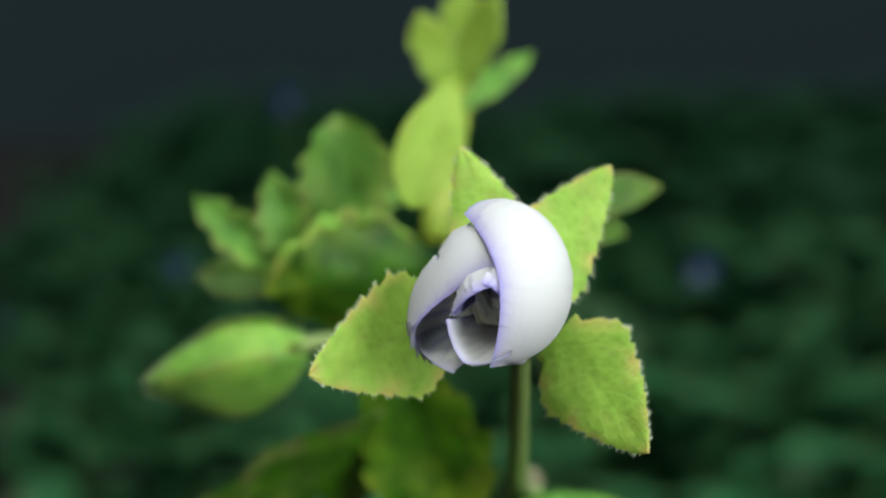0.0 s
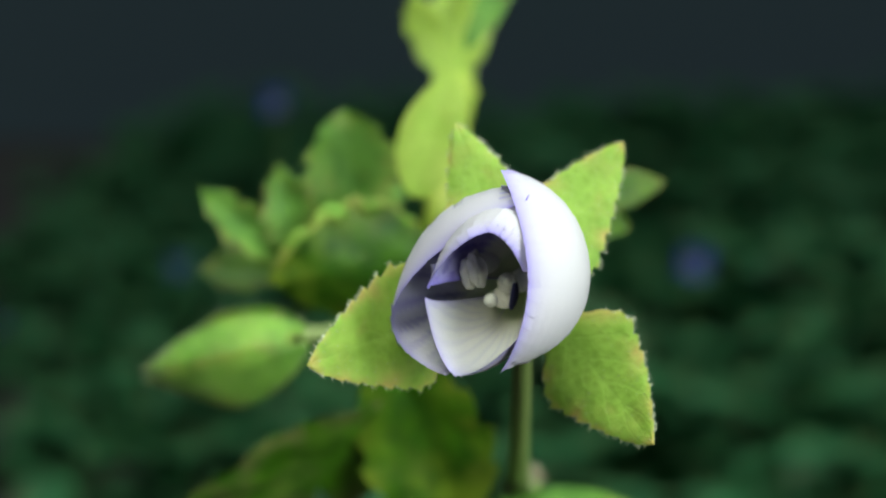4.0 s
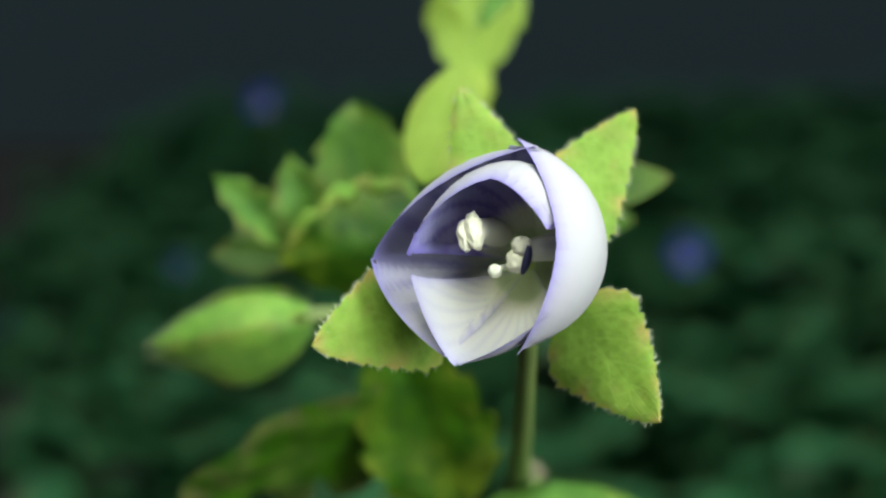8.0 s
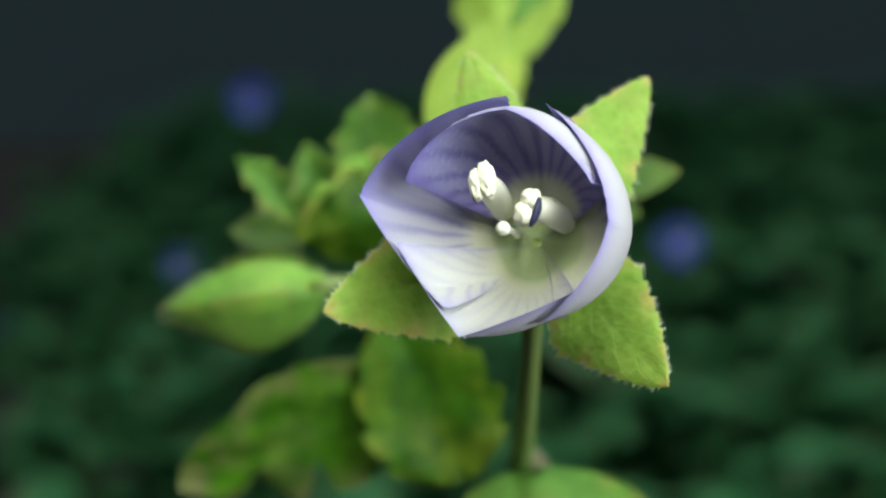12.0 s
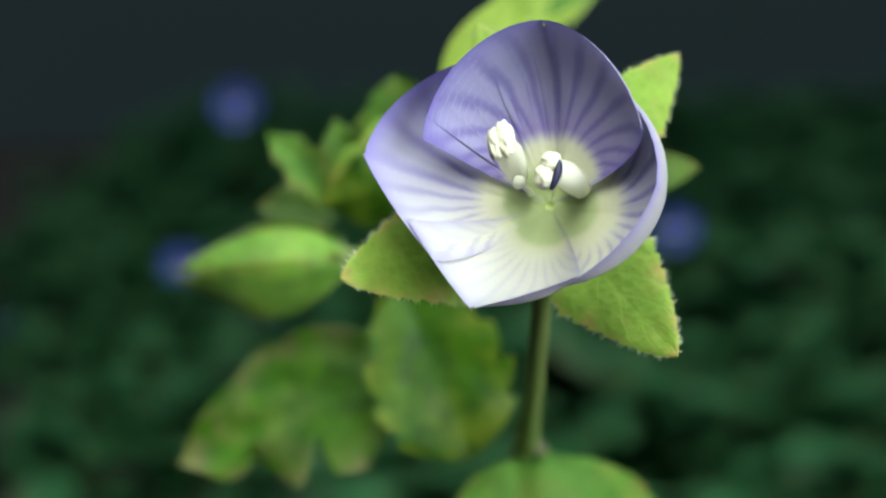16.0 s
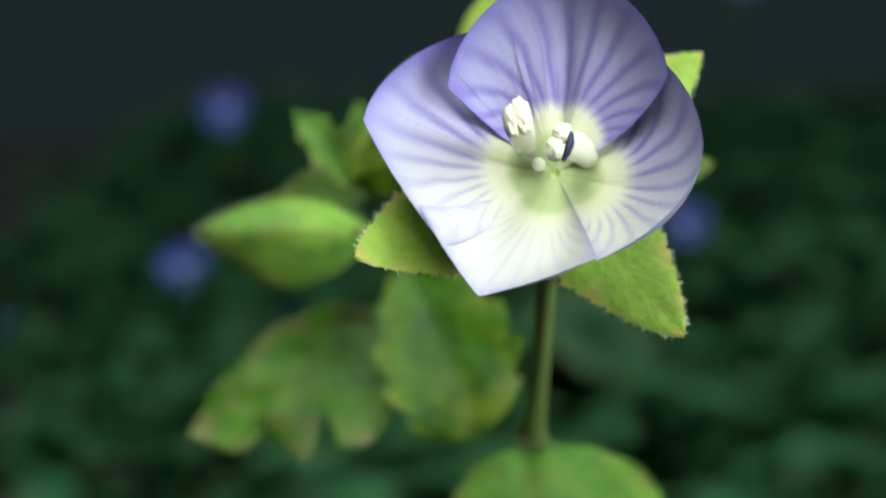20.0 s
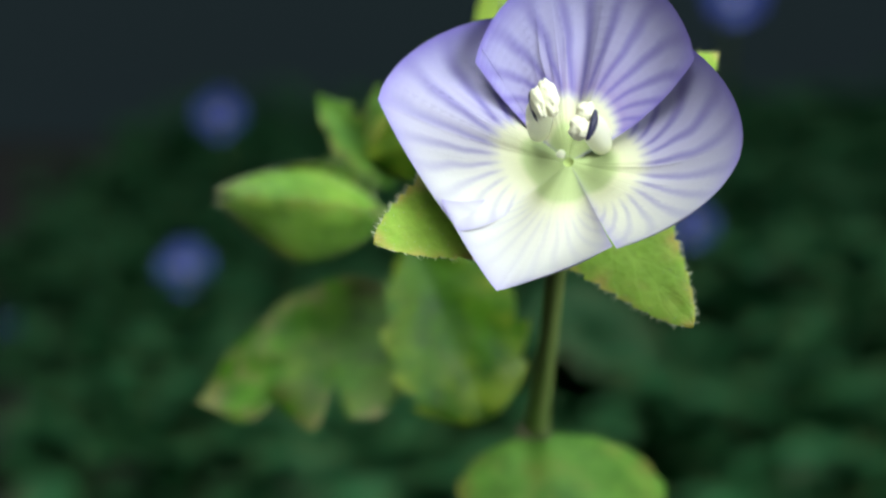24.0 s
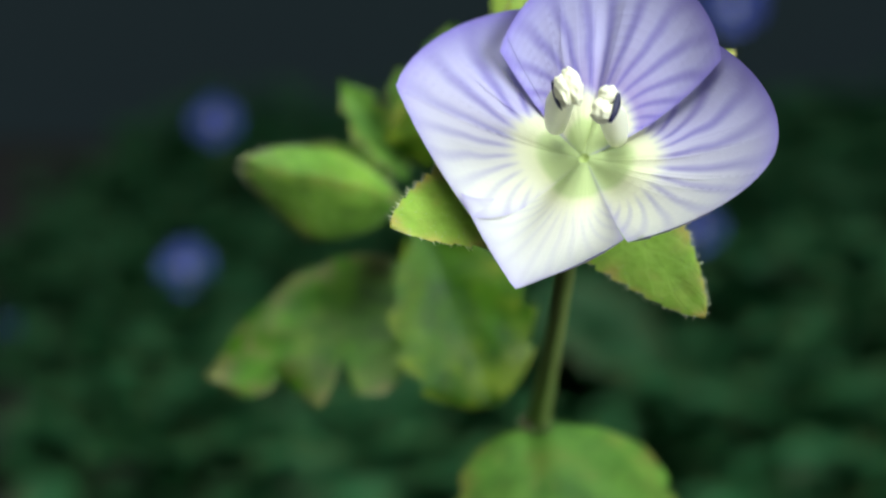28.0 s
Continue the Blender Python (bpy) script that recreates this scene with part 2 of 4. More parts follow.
def leaf_mesh(length, width, teeth=0, depth=0.0, fold=0.15, curl=0.0, arch=0.0, seed=0, blunt=0.9, widest=0.4,
              thick=0.10, wave=0.0, nu=40, nv=12, claw=0.0, pointed=False, lobed=False, pucker=0.04):
    """A leaf blade from its base along +y, upper side +z: toothed ovate outline, folded along the midrib, curled along its length."""
    bm = bmesh.new()
    uvl = bm.loops.layers.uv.new("UVMap")
    rnd = random.Random(seed)
    ph = [rnd.uniform(0, 6.28) for _ in range(4)]
    k = math.log(0.5) / math.log(widest)

    def half(u, side):
        if pointed:
            w = math.sin(min(u / widest, 1) * math.pi / 2) ** 0.6 * min(1, (1 - u) / (1 - widest)) ** blunt
        else:
            w = max(math.sin(math.pi * u ** k), 0.0) ** blunt
        w = max(w, claw * (1 - u) ** 0.5)
        if teeth:
            f = (u * teeth + 0.13 * side) % 1.0
            if lobed:
                w *= 1 - depth * (0.55, 0.25, 1.0, 0.7, 0.5)[int(u * teeth + 0.13 * side) % 5] * abs(2 * f - 1) ** 1.3 * min(1, u * 4) * (0.15 if side else 1)
            else:
                w *= 1 - depth * f ** 1.5 * min(1, u * 5)
        return width / 2 * w + 0.004

    def place(u, v):
        x = v * half(u, 1 if v > 0 else 0)
        a = radians(curl) * u
        y, z = (length * math.sin(a) / radians(curl), -length * (1 - math.cos(a)) / radians(curl)) if curl else (length * u, 0)
        up = fold * abs(x) - arch * x * x / width + wave * math.sin(6 * u + ph[0] + 2 * v) * abs(v) + wave * 0.5 * math.sin(13 * u + ph[1]) * v
        up += pucker * width / 4 * math.sin(18 * u - 7 * abs(v) + ph[2]) * (1 - abs(v)) * abs(v)
        p = Vector((x, y + up * math.sin(a), z + up * math.cos(a)))
        if curl:        # the chord from base to tip lies along y and has the given length
            p.rotate(Euler((radians(curl) / 2, 0, 0)))
            h = abs(radians(curl)) / 2
            p.y *= h / math.sin(h)
        return p

    skins = []
    for side in (1, -1):
        grid = []
        for i in range(nu + 1):
            row = []
            for j in range(nv + 1):
                u, v = i / nu, j / nv * 2 - 1
                p = place(u, v)
                p.z += side * thick / 2 * (1 - abs(v) ** 6)
                row.append(bm.verts.new(p))
            grid.append(row)
        skins.append(grid)
        for i in range(nu):
            for j in range(nv):
                c = [(i, j), (i, j + 1), (i + 1, j + 1), (i + 1, j)]
                if side < 0:
                    c.reverse()
                f = bm.faces.new([grid[a][b] for a, b in c])
                for lp, (a, b) in zip(f.loops, c):
                    lp[uvl].uv = (a / nu, b / nv)
    return bm, place


def hairs_mesh(place, count, size, seed, inner=0):
    """Fine hairs along both margins of a blade, and some on its face."""
    bm = bmesh.new()
    rnd = random.Random(seed)
    for i in range(count + inner):
        u = rnd.uniform(0.12, 0.99)
        s = rnd.choice((-1, 1)) if i < count else rnd.uniform(-0.9, 0.9)
        p, q = place(u, s), place(u, s * 0.85)
        out = (p - q).normalized() if i < count else Vector((0, 0, 1))
        d = (out + Vector((rnd.uniform(-.5, .5), rnd.uniform(-0.1, .9), rnd.uniform(-.3, .5)))).normalized()
        h = size * rnd.uniform(0.5, 1.3)
        sx = d.orthogonal().normalized() * 0.015
        sy = d.cross(sx)
        ring = [bm.verts.new(p + sx * math.cos(a) + sy * math.sin(a)) for a in (0, 2.1, 4.2)]
        top = bm.verts.new(p + d * h)
        for a in range(3):
            bm.faces.new((ring[a], ring[(a + 1) % 3], top))
    return bm


def tube_mesh(points, radii, sides=12, cap=True):
    """A round stalk along points (mm)."""
    bm = bmesh.new()
    uvl = bm.loops.layers.uv.new("UVMap")
    rings = []
    pts = [Vector(p) for p in points]
    for i, p in enumerate(pts):
        d = (pts[min(i + 1, len(pts) - 1)] - pts[max(i - 1, 0)]).normalized()
        sx = d.cross(Vector((0.31, 0.2, 0.93)) if abs(d.z) < 0.9 else Vector((1, 0.1, 0))).normalized()
        sy = d.cross(sx)
        rings.append([bm.verts.new(p + (sx * math.cos(a) + sy * math.sin(a)) * radii[i])
                      for a in [6.2832 * j / sides for j in range(sides)]])
    for a, b in zip(rings, rings[1:]):
        for j in range(sides):
            f = bm.faces.new((a[j], a[(j + 1) % sides], b[(j + 1) % sides], b[j]))
    if cap:
        bm.faces.new(rings[0][::-1])
        bm.faces.new(rings[-1])
    bmesh.ops.recalc_face_normals(bm, faces=bm.faces)
    return bm


def blob_mesh(size, seed=0, rough=0.0, sub=3):
    bm = bmesh.new()
    bmesh.ops.create_icosphere(bm, subdivisions=sub, radius=1.0)
    for v in bm.verts:
        n = noise.noise(v.co * 2.3 + Vector((seed * 7.1, 0, 0)))
        v.co = Vector((v.co.x * size[0], v.co.y * size[1], v.co.z * size[2])) * (1 + rough * n)
    return bm


def cup_mesh(profile, sides=36):
    """A shallow cup round the flower's axis, open towards -y: (radius, height) pairs from the centre to the rim and back."""
    bm = bmesh.new()
    rings = [[bm.verts.new((r * (1 + 0.04 * math.sin(3 * a + r)) * math.cos(a), -h, r * math.sin(a)))
              for a in [6.2832 * k / sides for k in range(sides)]] for r, h in profile[1:]]
    tip = bm.verts.new((0, -profile[0][1], 0))
    for k in range(sides):
        bm.faces.new((tip, rings[0][k], rings[0][(k + 1) % sides]))
    for a, b in zip(rings, rings[1:]):
        for k in range(sides):
            bm.faces.new((a[k], b[k], b[(k + 1) % sides], a[(k + 1) % sides]))
    bmesh.ops.recalc_face_normals(bm, faces=bm.faces)
    return bm


MOVES = []          # (object, rows) for motions()


# ---- the room ----
M_SOIL = plain("soil_dark", (0.020, 0.017, 0.014), 0.95, 220, 0.4, 0, 1.0)
M_CLOTH = plain("backdrop_slate", (0.074, 0.113, 0.125), 0.95, 900, 0.15, 0, 0.3)
M_WALL = plain("wall_grey", (0.10, 0.11, 0.11), 0.9, 60, 0.15, 0, 0.2)


def box(name, lo, hi, material, label, category="", kind="structure"):
    bm = bmesh.new()
    bmesh.ops.create_cube(bm, size=1)
    for v in bm.verts:
        v.co = Vector([(lo[i] + hi[i]) / 2 + v.co[i] * (hi[i] - lo[i]) for i in range(3)]) * 1000
    ob = part(name, bm, material, None)
    for p in ob.data.polygons:
        p.use_smooth = False
    return tagged(ob, label, category, kind=kind)


def room():
    bm = bmesh.new()
    bmesh.ops.create_grid(bm, x_segments=120, y_segments=120, size=1500)
    for v in bm.verts:
        d = math.hypot(v.co.x, v.co.y - 250)
        k = 1 / (1 + (d / 500) ** 4)
        v.co.z = (14 * noise.noise(v.co * 0.006) + 5 * noise.noise(v.co * 0.03)) * k - 6
    tagged(part("ground", bm, M_SOIL, None), "dark crumbly garden soil under the plants", "ground", kind="structure")
    box("backdrop", (-1.1, 0.95, -0.05), (1.1, 0.96, 1.3), M_CLOTH, "dark slate backdrop cloth behind the plants", "backdrop")
    box("wall_north", (-1.5, 1.5, -0.05), (1.5, 1.6, 2.4), M_WALL, "plain dim grey studio wall", "wall")
    box("wall_south", (-1.5, -1.6, -0.05), (1.5, -1.5, 2.4), M_WALL, "plain dim grey studio wall", "wall")
    box("wall_west", (-1.6, -1.6, -0.05), (-1.5, 1.6, 2.4), M_WALL, "plain dim grey studio wall", "wall")
    box("wall_east", (1.5, -1.6, -0.05), (1.6, 1.6, 2.4), M_WALL, "plain dim grey studio wall", "wall")
    box("ceiling", (-1.6, -1.6, 2.4), (1.6, 1.6, 2.5), M_WALL, "plain dim grey studio ceiling", "ceiling")


room()

# ---- the opening flower ----
BASE = [(0, (2.27, 3.40, -1.25)), (3, (2.26, 3.40, -1.10)), (6, (2.61, 3.30, -0.84)), (9, (2.56, 3.15, -0.31)), (12, (2.74, 3.00, 0.18)), (14.5, (2.96, 2.80, 0.85)), (17, (3.18, 2.70, 1.46)), (19, (3.21, 2.60, 1.94)), (21, (3.22, 2.60, 2.33)), (24, (3.61, 2.60, 2.46)), (28, (4.05, 2.60, 2.56))]
LEAN = [(0, (-25.6, -5.3)), (3, (-24.2, -4.7)), (6, (-30.2, -7.5)), (9, (-25.3, -10.8)), (12, (-23.3, -10.5)), (17, (-19.1, -19.9)), (21, (-14.9, -20.5)), (28, (-14.3, -27.4))]   # turn, nod


def flower_pose(t):
    b, (turn, nod) = tr(BASE, t), tr(LEAN, t)
    return Matrix.Translation(mmv(b)) @ pose(0, 0, 0, nod, 0, turn)


# rims of the petals (mm, flower axes: x right, -y forwards, z up): one end, the tip, the other end, clockwise
RIMS = {
    "upper": [
        (0, (-0.63, -3.30, -0.91, 0.58, -3.60, -0.17, 0.80, -2.90, -0.86)),
        (3, (-1.22, -3.30, -0.40, 0.34, -3.50, 0.91, 1.04, -2.90, -0.05)),
        (6, (-2.17, -3.00, -0.33, 0.33, -3.40, 1.43, 1.46, -3.20, 0.44)),
        (9, (-2.80, -2.80, -0.04, 0.00, -3.40, 2.04, 1.82, -3.00, 0.53)),
        (12, (-3.14, -2.60, 1.31, 0.08, -3.40, 3.05, 2.47, -2.90, 1.07)),
        (15, (-3.25, -2.40, 1.14, 0.12, -3.20, 4.23, 3.02, -2.70, 1.06)),
        (18, (-3.29, -1.90, 1.64, 0.34, -2.90, 4.76, 3.27, -2.15, 1.85)),
        (21, (-2.84, -1.45, 2.37, 0.35, -2.30, 5.06, 3.40, -1.65, 2.43)),
        (28, (-2.61, -0.95, 3.20, 0.66, -1.70, 5.74, 3.87, -1.20, 2.51)),
    ],
    "side_right": [
        (0, (-0.91, -2.50, 1.84, 0.62, -3.60, 0.02, 0.27, -3.00, -2.11)),
        (3, (-0.10, -2.40, 2.79, 1.12, -3.40, -0.08, 0.37, -2.90, -2.41)),
        (6, (0.29, -2.30, 3.12, 1.69, -3.20, -0.48, 0.64, -2.70, -2.73)),
        (9, (0.13, -2.30, 3.22, 1.95, -3.10, 0.36, 0.84, -2.60, -2.78)),
        (12, (0.77, -2.50, 3.43, 2.85, -2.90, 0.06, 1.00, -2.40, -2.57)),
        (15, (1.09, -1.80, 3.44, 3.35, -2.60, -0.18, 1.12, -2.10, -2.75)),
        (18, (1.42, -1.55, 3.78, 3.82, -2.30, -0.39, 1.15, -1.80, -3.10)),
        (21, (2.02, -1.10, 3.83, 4.56, -1.90, -0.68, 1.85, -1.60, -3.18)),
        (28, (2.47, -0.80, 4.10, 5.41, -1.50, -0.70, 1.59, -1.20, -3.20)),
    ],
    "side_left": [
        (0, (-0.66, -3.10, -2.33, -1.77, -3.00, -1.22, 1.00, -3.10, 0.52)),
        (3, (-0.98, -2.90, -2.60, -2.51, -2.80, -1.11, 1.19, -2.80, 1.82)),
        (6, (-1.07, -2.80, -2.95, -3.39, -2.60, -0.79, 1.12, -2.60, 2.25)),
        (9, (-1.30, -2.70, -2.91, -4.11, -2.60, 0.00, 0.89, -2.50, 3.21)),
        (12, (-1.73, -2.50, -2.22, -4.61, -2.50, 0.94, -0.30, -2.50, 3.68)),
        (15, (-2.47, -2.20, -2.12, -4.97, -2.30, 0.87, -1.35, -1.70, 4.07)),
        (18, (-2.65, -1.90, -2.49, -5.22, -2.00, 0.85, -1.54, -1.50, 4.18)),
        (21, (-2.57, -1.60, -2.87, -5.44, -1.70, 1.15, -1.44, -1.20, 4.00)),
        (28, (-2.80, -1.20, -2.43, -5.55, -1.30, 1.91, -1.07, -0.85, 4.71)),
    ],
    "lower": [
        (0, (1.10, -3.30, -1.94, -0.15, -3.40, -2.17, -0.70, -3.50, -1.00)),
        (3, (1.00, -3.10, -1.67, -0.63, -3.10, -2.64, -1.34, -3.20, -0.71)),
        (6, (1.47, -2.90, -1.98, -0.77, -2.90, -3.06, -2.36, -2.90, -0.49)),
        (9, (1.95, -2.70, -1.73, -0.91, -2.80, -3.35, -2.54, -2.70, -0.83)),
        (12, (1.92, -2.40, -1.85, -1.16, -2.60, -3.14, -3.36, -2.40, -0.45)),
        (15, (1.47, -2.00, -2.53, -1.30, -2.30, -3.50, -3.47, -2.10, -0.97)),
        (18, (1.53, -1.80, -3.02, -1.39, -2.10, -4.14, -3.67, -1.80, -1.16)),
        (21, (1.76, -1.50, -3.19, -1.42, -1.80, -4.48, -3.35, -1.50, -1.75)),
        (28, (1.51, -1.20, -3.21, -1.32, -1.30, -4.79, -3.22, -1.10, -1.68)),
    ],
}
# petal: azimuth from up, clockwise; lengths of five ribs; point of the tip; fullness of both halves; layer
PETALS = {
    "upper": (0, (4.22, 5.56, 5.98, 5.75, 4.70), 1, (0.2, 0.19), 0.04, M_PIN),
    "side_right": (95, (4.79, 5.35, 5.61, 4.83, 3.94), 0.35, (0.09, 0.02), 0.24, M_PRIGHT),
    "side_left": (275, (4.15, 4.54, 5.97, 5.71, 4.86), 0.8, (0.0, 0.15), 0.16, M_PLEFT),
    "lower": (190, (3.94, 4.25, 5.08, 4.27, 4.17), 0.95, (0.03, 0.02), 0, M_PLOW),
}
FOOT, SPAN = 0.15, 52          # radius of the petals' foot (mm), half its spread (degrees)
NU, NV, SUB = 18, 16, 2
SHUT = {"upper": 0.74, "side_right": 0.94, "side_left": 0.95, "lower": 0.86}     # the ribs' length in the bud


def petal_rim(kind, t, vv, point):
    """The rim at v from -1 to 1, evenly spaced on each side of the tip, swelling outwards between tip and ends."""
    full = PETALS[kind][3]
    a, m, b = np.array(tr(RIMS[kind], t)).reshape(3, 3)
    fine = np.linspace(-1, 1, 81)
    v3 = fine[:, None]
    smooth = a * (v3 * v3 - v3) / 2 + m * (1 - v3 * v3) + b * (v3 * v3 + v3) / 2
    straight = np.where(v3 < 0, m - (a - m) * v3, m + (b - m) * v3)
    rim = smooth + (straight - smooth) * point * float(np.interp(t, (3, 12), (0.3, 1)))
    seg = np.where(fine < 0, np.linalg.norm(m - a) * full[0], np.linalg.norm(b - m) * full[1])
    swell = seg * 4 * np.abs(fine) * (1 - np.abs(fine)) * float(np.interp(t, (0, 9, 18), (0.3, 0.6, 1)))
    rim = rim + rim / np.linalg.norm(rim, axis=-1, keepdims=True) * swell[:, None]
    run = np.concatenate([[0], np.cumsum(np.linalg.norm(np.diff(rim, axis=0), axis=-1))])
    run = np.where(fine < 0, run / run[40] - 1, (run - run[40]) / (run[-1] - run[40]))
    return np.stack([np.interp(vv, run, rim[:, k]) for k in range(3)], -1)


def petal_points(kind, t, uu, vv):
    """Points of a petal (mm, flower axes) at seconds t for arrays of u (foot to rim) and v (across): each rib is an arc of
    constant length from the foot to the rim, which bulges outwards while the flower is shut."""
    az, ribs, point, _, layer, _ = PETALS[kind]
    round_rim = petal_rim(kind, t, vv, 0)
    end = round_rim + (petal_rim(kind, t, vv, point) - round_rim) * uu[..., None] ** 2       # pointed at the tip alone
    ang = np.radians(az + SPAN * vv)
    ray = np.stack([np.sin(ang), 0 * ang, np.cos(ang)], -1)
    foot = FOOT * ray + np.array((0, -0.05, 0))
    chord = end - foot
    c = np.linalg.norm(chord, axis=-1)
    rib = np.polyval(np.polyfit(np.linspace(-1, 1, 5), ribs, 3), vv) * float(np.interp(t, (0, 12, 20), (SHUT[kind], 0.95, 1)))
    slack = 1 - c / rib
    x = 1 - (slack + np.sqrt(slack ** 2 + 0.004)) / 2       # half the arc's angle h: sin h / h = chord / rib
    h = np.sqrt(6 * (1 - x))
    for _ in range(8):
        h = h - (np.sin(h) / h - x) / ((np.cos(h) * h - np.sin(h)) / h ** 2)
    flat = end * np.array((1, 0, 1))
    side = 0.35 * flat / np.maximum(np.linalg.norm(flat, axis=-1, keepdims=True), 0.3) + 0.65 * ray
    side = side / np.linalg.norm(side, axis=-1, keepdims=True)
    axis = np.array((0, -1.0, 0))
    n = side * (chord @ axis)[..., None] - axis * (chord * side).sum(-1, keepdims=True)
    d = chord / c[..., None]
    n = n - d * (n * d).sum(-1, keepdims=True)
    n = n / np.linalg.norm(n, axis=-1, keepdims=True)
    big, th = c / x / (2 * h), h * (2 * uu - 1)
    p = foot + chord / 2 + d * (big * np.sin(th))[..., None] + n * (big * (np.cos(th) - np.cos(h)))[..., None]
    gap = layer * float(np.interp(t, (0, 20), (1, 0.55)))
    return p + n * gap * np.minimum(1, 2.5 * uu)[..., None]


def petal_frames(kind, t, ua, va):
    """Place and turn of the petal's skin at points (u, v): columns between its two tangents, across, and the normal."""
    e = 0.01
    at = lambda u, v: petal_points(kind, t, np.clip(u, 0, 1), np.clip(v, -1, 1))
    unit = lambda x: x / np.linalg.norm(x, axis=-1, keepdims=True)
    du, dv = unit(at(ua + e, va) - at(ua - e, va)), unit(at(ua, va + e) - at(ua, va - e))
    n = unit(np.cross(dv, du))
    k = 0.5 + 0.5 * ua ** 6 - 0.5 * np.abs(va) ** 8 * (1 - ua ** 6)         # along the margin at the margin
    b = unit(du * (1 - k)[..., None] + dv * k[..., None])
    return at(ua, va), np.stack([b, np.cross(n, b), n], axis=-1)


def make_petal(kind, flower):
    mat = PETALS[kind][-1]
    petal = new("petal")
    petal.parent, petal.empty_display_size = flower, 0.001
    tagged(petal, "pale lower petal, nearly white inside" if kind == "lower" else "violet petal with dark veins, white outside")
    cu, cv = np.meshgrid((np.arange(NU) + 0.5) / NU, (np.arange(NV) + 0.5) / NV * 2 - 1, indexing="ij")
    # how large each piece must be to leave no gap at any time, against its size in the open flower
    ends = [(cu - 0.5 / NU, cv), (cu + 0.5 / NU, cv), (cu, cv - 1 / NV), (cu, cv + 1 / NV)]
    sizes = {}
    for t in TIMES:
        a, b, c, d = [petal_points(kind, t, *e) for e in ends]
        sizes[t] = np.linalg.norm(b - a, axis=-1), np.linalg.norm(d - c, axis=-1)
    grow_u, grow_v = [np.clip(np.max([sizes[t][k] for t in TIMES], axis=0) / sizes[28][k], 1, 2.0) * 1.05 for k in (0, 1)]
    # pieces at the margin are held by their outer edge
    ua, va = cu.copy(), cv.copy()
    ua[-1], va[:, 0], va[:, -1] = 1, -1, 1
    frames = {t: petal_frames(kind, t, ua, va) for t in TIMES}
    n1 = SUB + 1
    k = np.linspace(-1, 1, n1)
    hu, hv = grow_u[..., None] * 0.5 / NU, grow_v[..., None] / NV
    us, vs = cu[..., None] + hu * k, cv[..., None] + hv * k
    us[-1] = 1 + hu[-1] * (k - 1)
    vs[:, 0], vs[:, -1] = -1 + hv[:, 0] * (k + 1), 1 + hv[:, -1] * (k - 1)
    us, vs = np.clip(us, 0, 1), np.clip(vs, -1, 1)
    gu, gv = np.repeat(us, n1, axis=-1), np.tile(vs, (1, 1, n1))
    local = {t: np.einsum("ijkl,ijlm->ijkm", petal_points(kind, t, gu, gv) - frames[t][0][:, :, None], frames[t][1]) for t in (0, 3, 6, 9, 12, 18, 28)}
    shape = local[28].copy()
    shape[..., 2] = np.mean([local[t][..., 2] for t in local], axis=0)      # its mean bend, from shut to open
    bend = sum(np.einsum("ijkl,ijlm->ijkm", petal_frames(kind, t, gu, gv)[1][..., 2], frames[t][1]) for t in local)
    bend = bend / np.linalg.norm(bend, axis=-1, keepdims=True)
    for i in range(NU):
        for j in range(NV):
            uq, vq, q, nn = gu[i, j], gv[i, j], shape[i, j], bend[i, j]
            thin = 0.03 * (1 - np.maximum(np.abs(vq), uq) ** 10)[:, None]
            verts = np.concatenate([q + nn * thin, q - nn * thin]) / 1000
            faces, mats = [], []
            for a in range(SUB):
                for b in range(SUB):
                    f = (a * n1 + b, a * n1 + b + 1, (a + 1) * n1 + b + 1, (a + 1) * n1 + b)
                    faces.append(f)
                    mats.append(0)
                    faces.append(tuple(x + n1 * n1 for x in f[::-1]))
                    mats.append(1)
            me = bpy.data.meshes.new("petal_piece")
            me.from_pydata(verts.tolist(), [], faces)
            uvl = me.uv_layers.new(name="UVMap")
            uvs = [(float(x), float(y) * 0.5 + 0.5) for x, y in zip(uq, vq)] * 2
            for lp in me.loops:
                uvl.data[lp.index].uv = uvs[lp.vertex_index]
            for p, k in zip(me.polygons, mats):
                p.use_smooth, p.material_index = True, k
            me.normals_split_custom_set_from_vertices(np.concatenate([nn, -nn]).tolist())
            me.materials.append(mat)
            me.materials.append(M_POUT)
            ob = new("petal_piece", me)
            ob.parent = petal
            rows = []
            for t in TIMES:
                cp, turn = frames[t][0][i, j], frames[t][1][i, j]
                rows.append((t, Matrix.Translation(Vector(cp) / 1000) @ Matrix(turn.tolist()).to_4x4()))
            MOVES.append((ob, rows))
    return petal


# sepal: tip track (mm), length, width, roll, offset of its foot (x, z)
UPPER_LEFT_TIP = [(0, (0.55, 6.40, 3.17)), (3, (0.42, 6.60, 3.67)), (6, (0.49, 6.80, 4.31)), (8, (0.55, 7.00, 5.04)), (11, (0.72, 7.40, 6.02)), (15, (1.04, 7.80, 6.96)), (17, (1.34, 8.20, 7.37)),
    (21, (1.83, 8.40, 7.93)), (28, (2.38, 8.40, 8.56))]
UPPER_RIGHT_TIP = [(0, (5.22, 6.40, 2.59)), (3, (5.51, 6.50, 3.14)), (6, (5.81, 6.60, 3.65)), (8, (5.99, 6.70, 4.34)), (10, (6.16, 6.80, 4.82)), (12, (6.44, 7.00, 5.39)), (14.5, (7.02, 7.00, 5.92)),
    (17, (7.73, 7.80, 6.34)), (19, (8.12, 8.00, 6.30)), (21, (8.40, 8.20, 6.21)), (28, (9.38, 8.40, 6.35))]
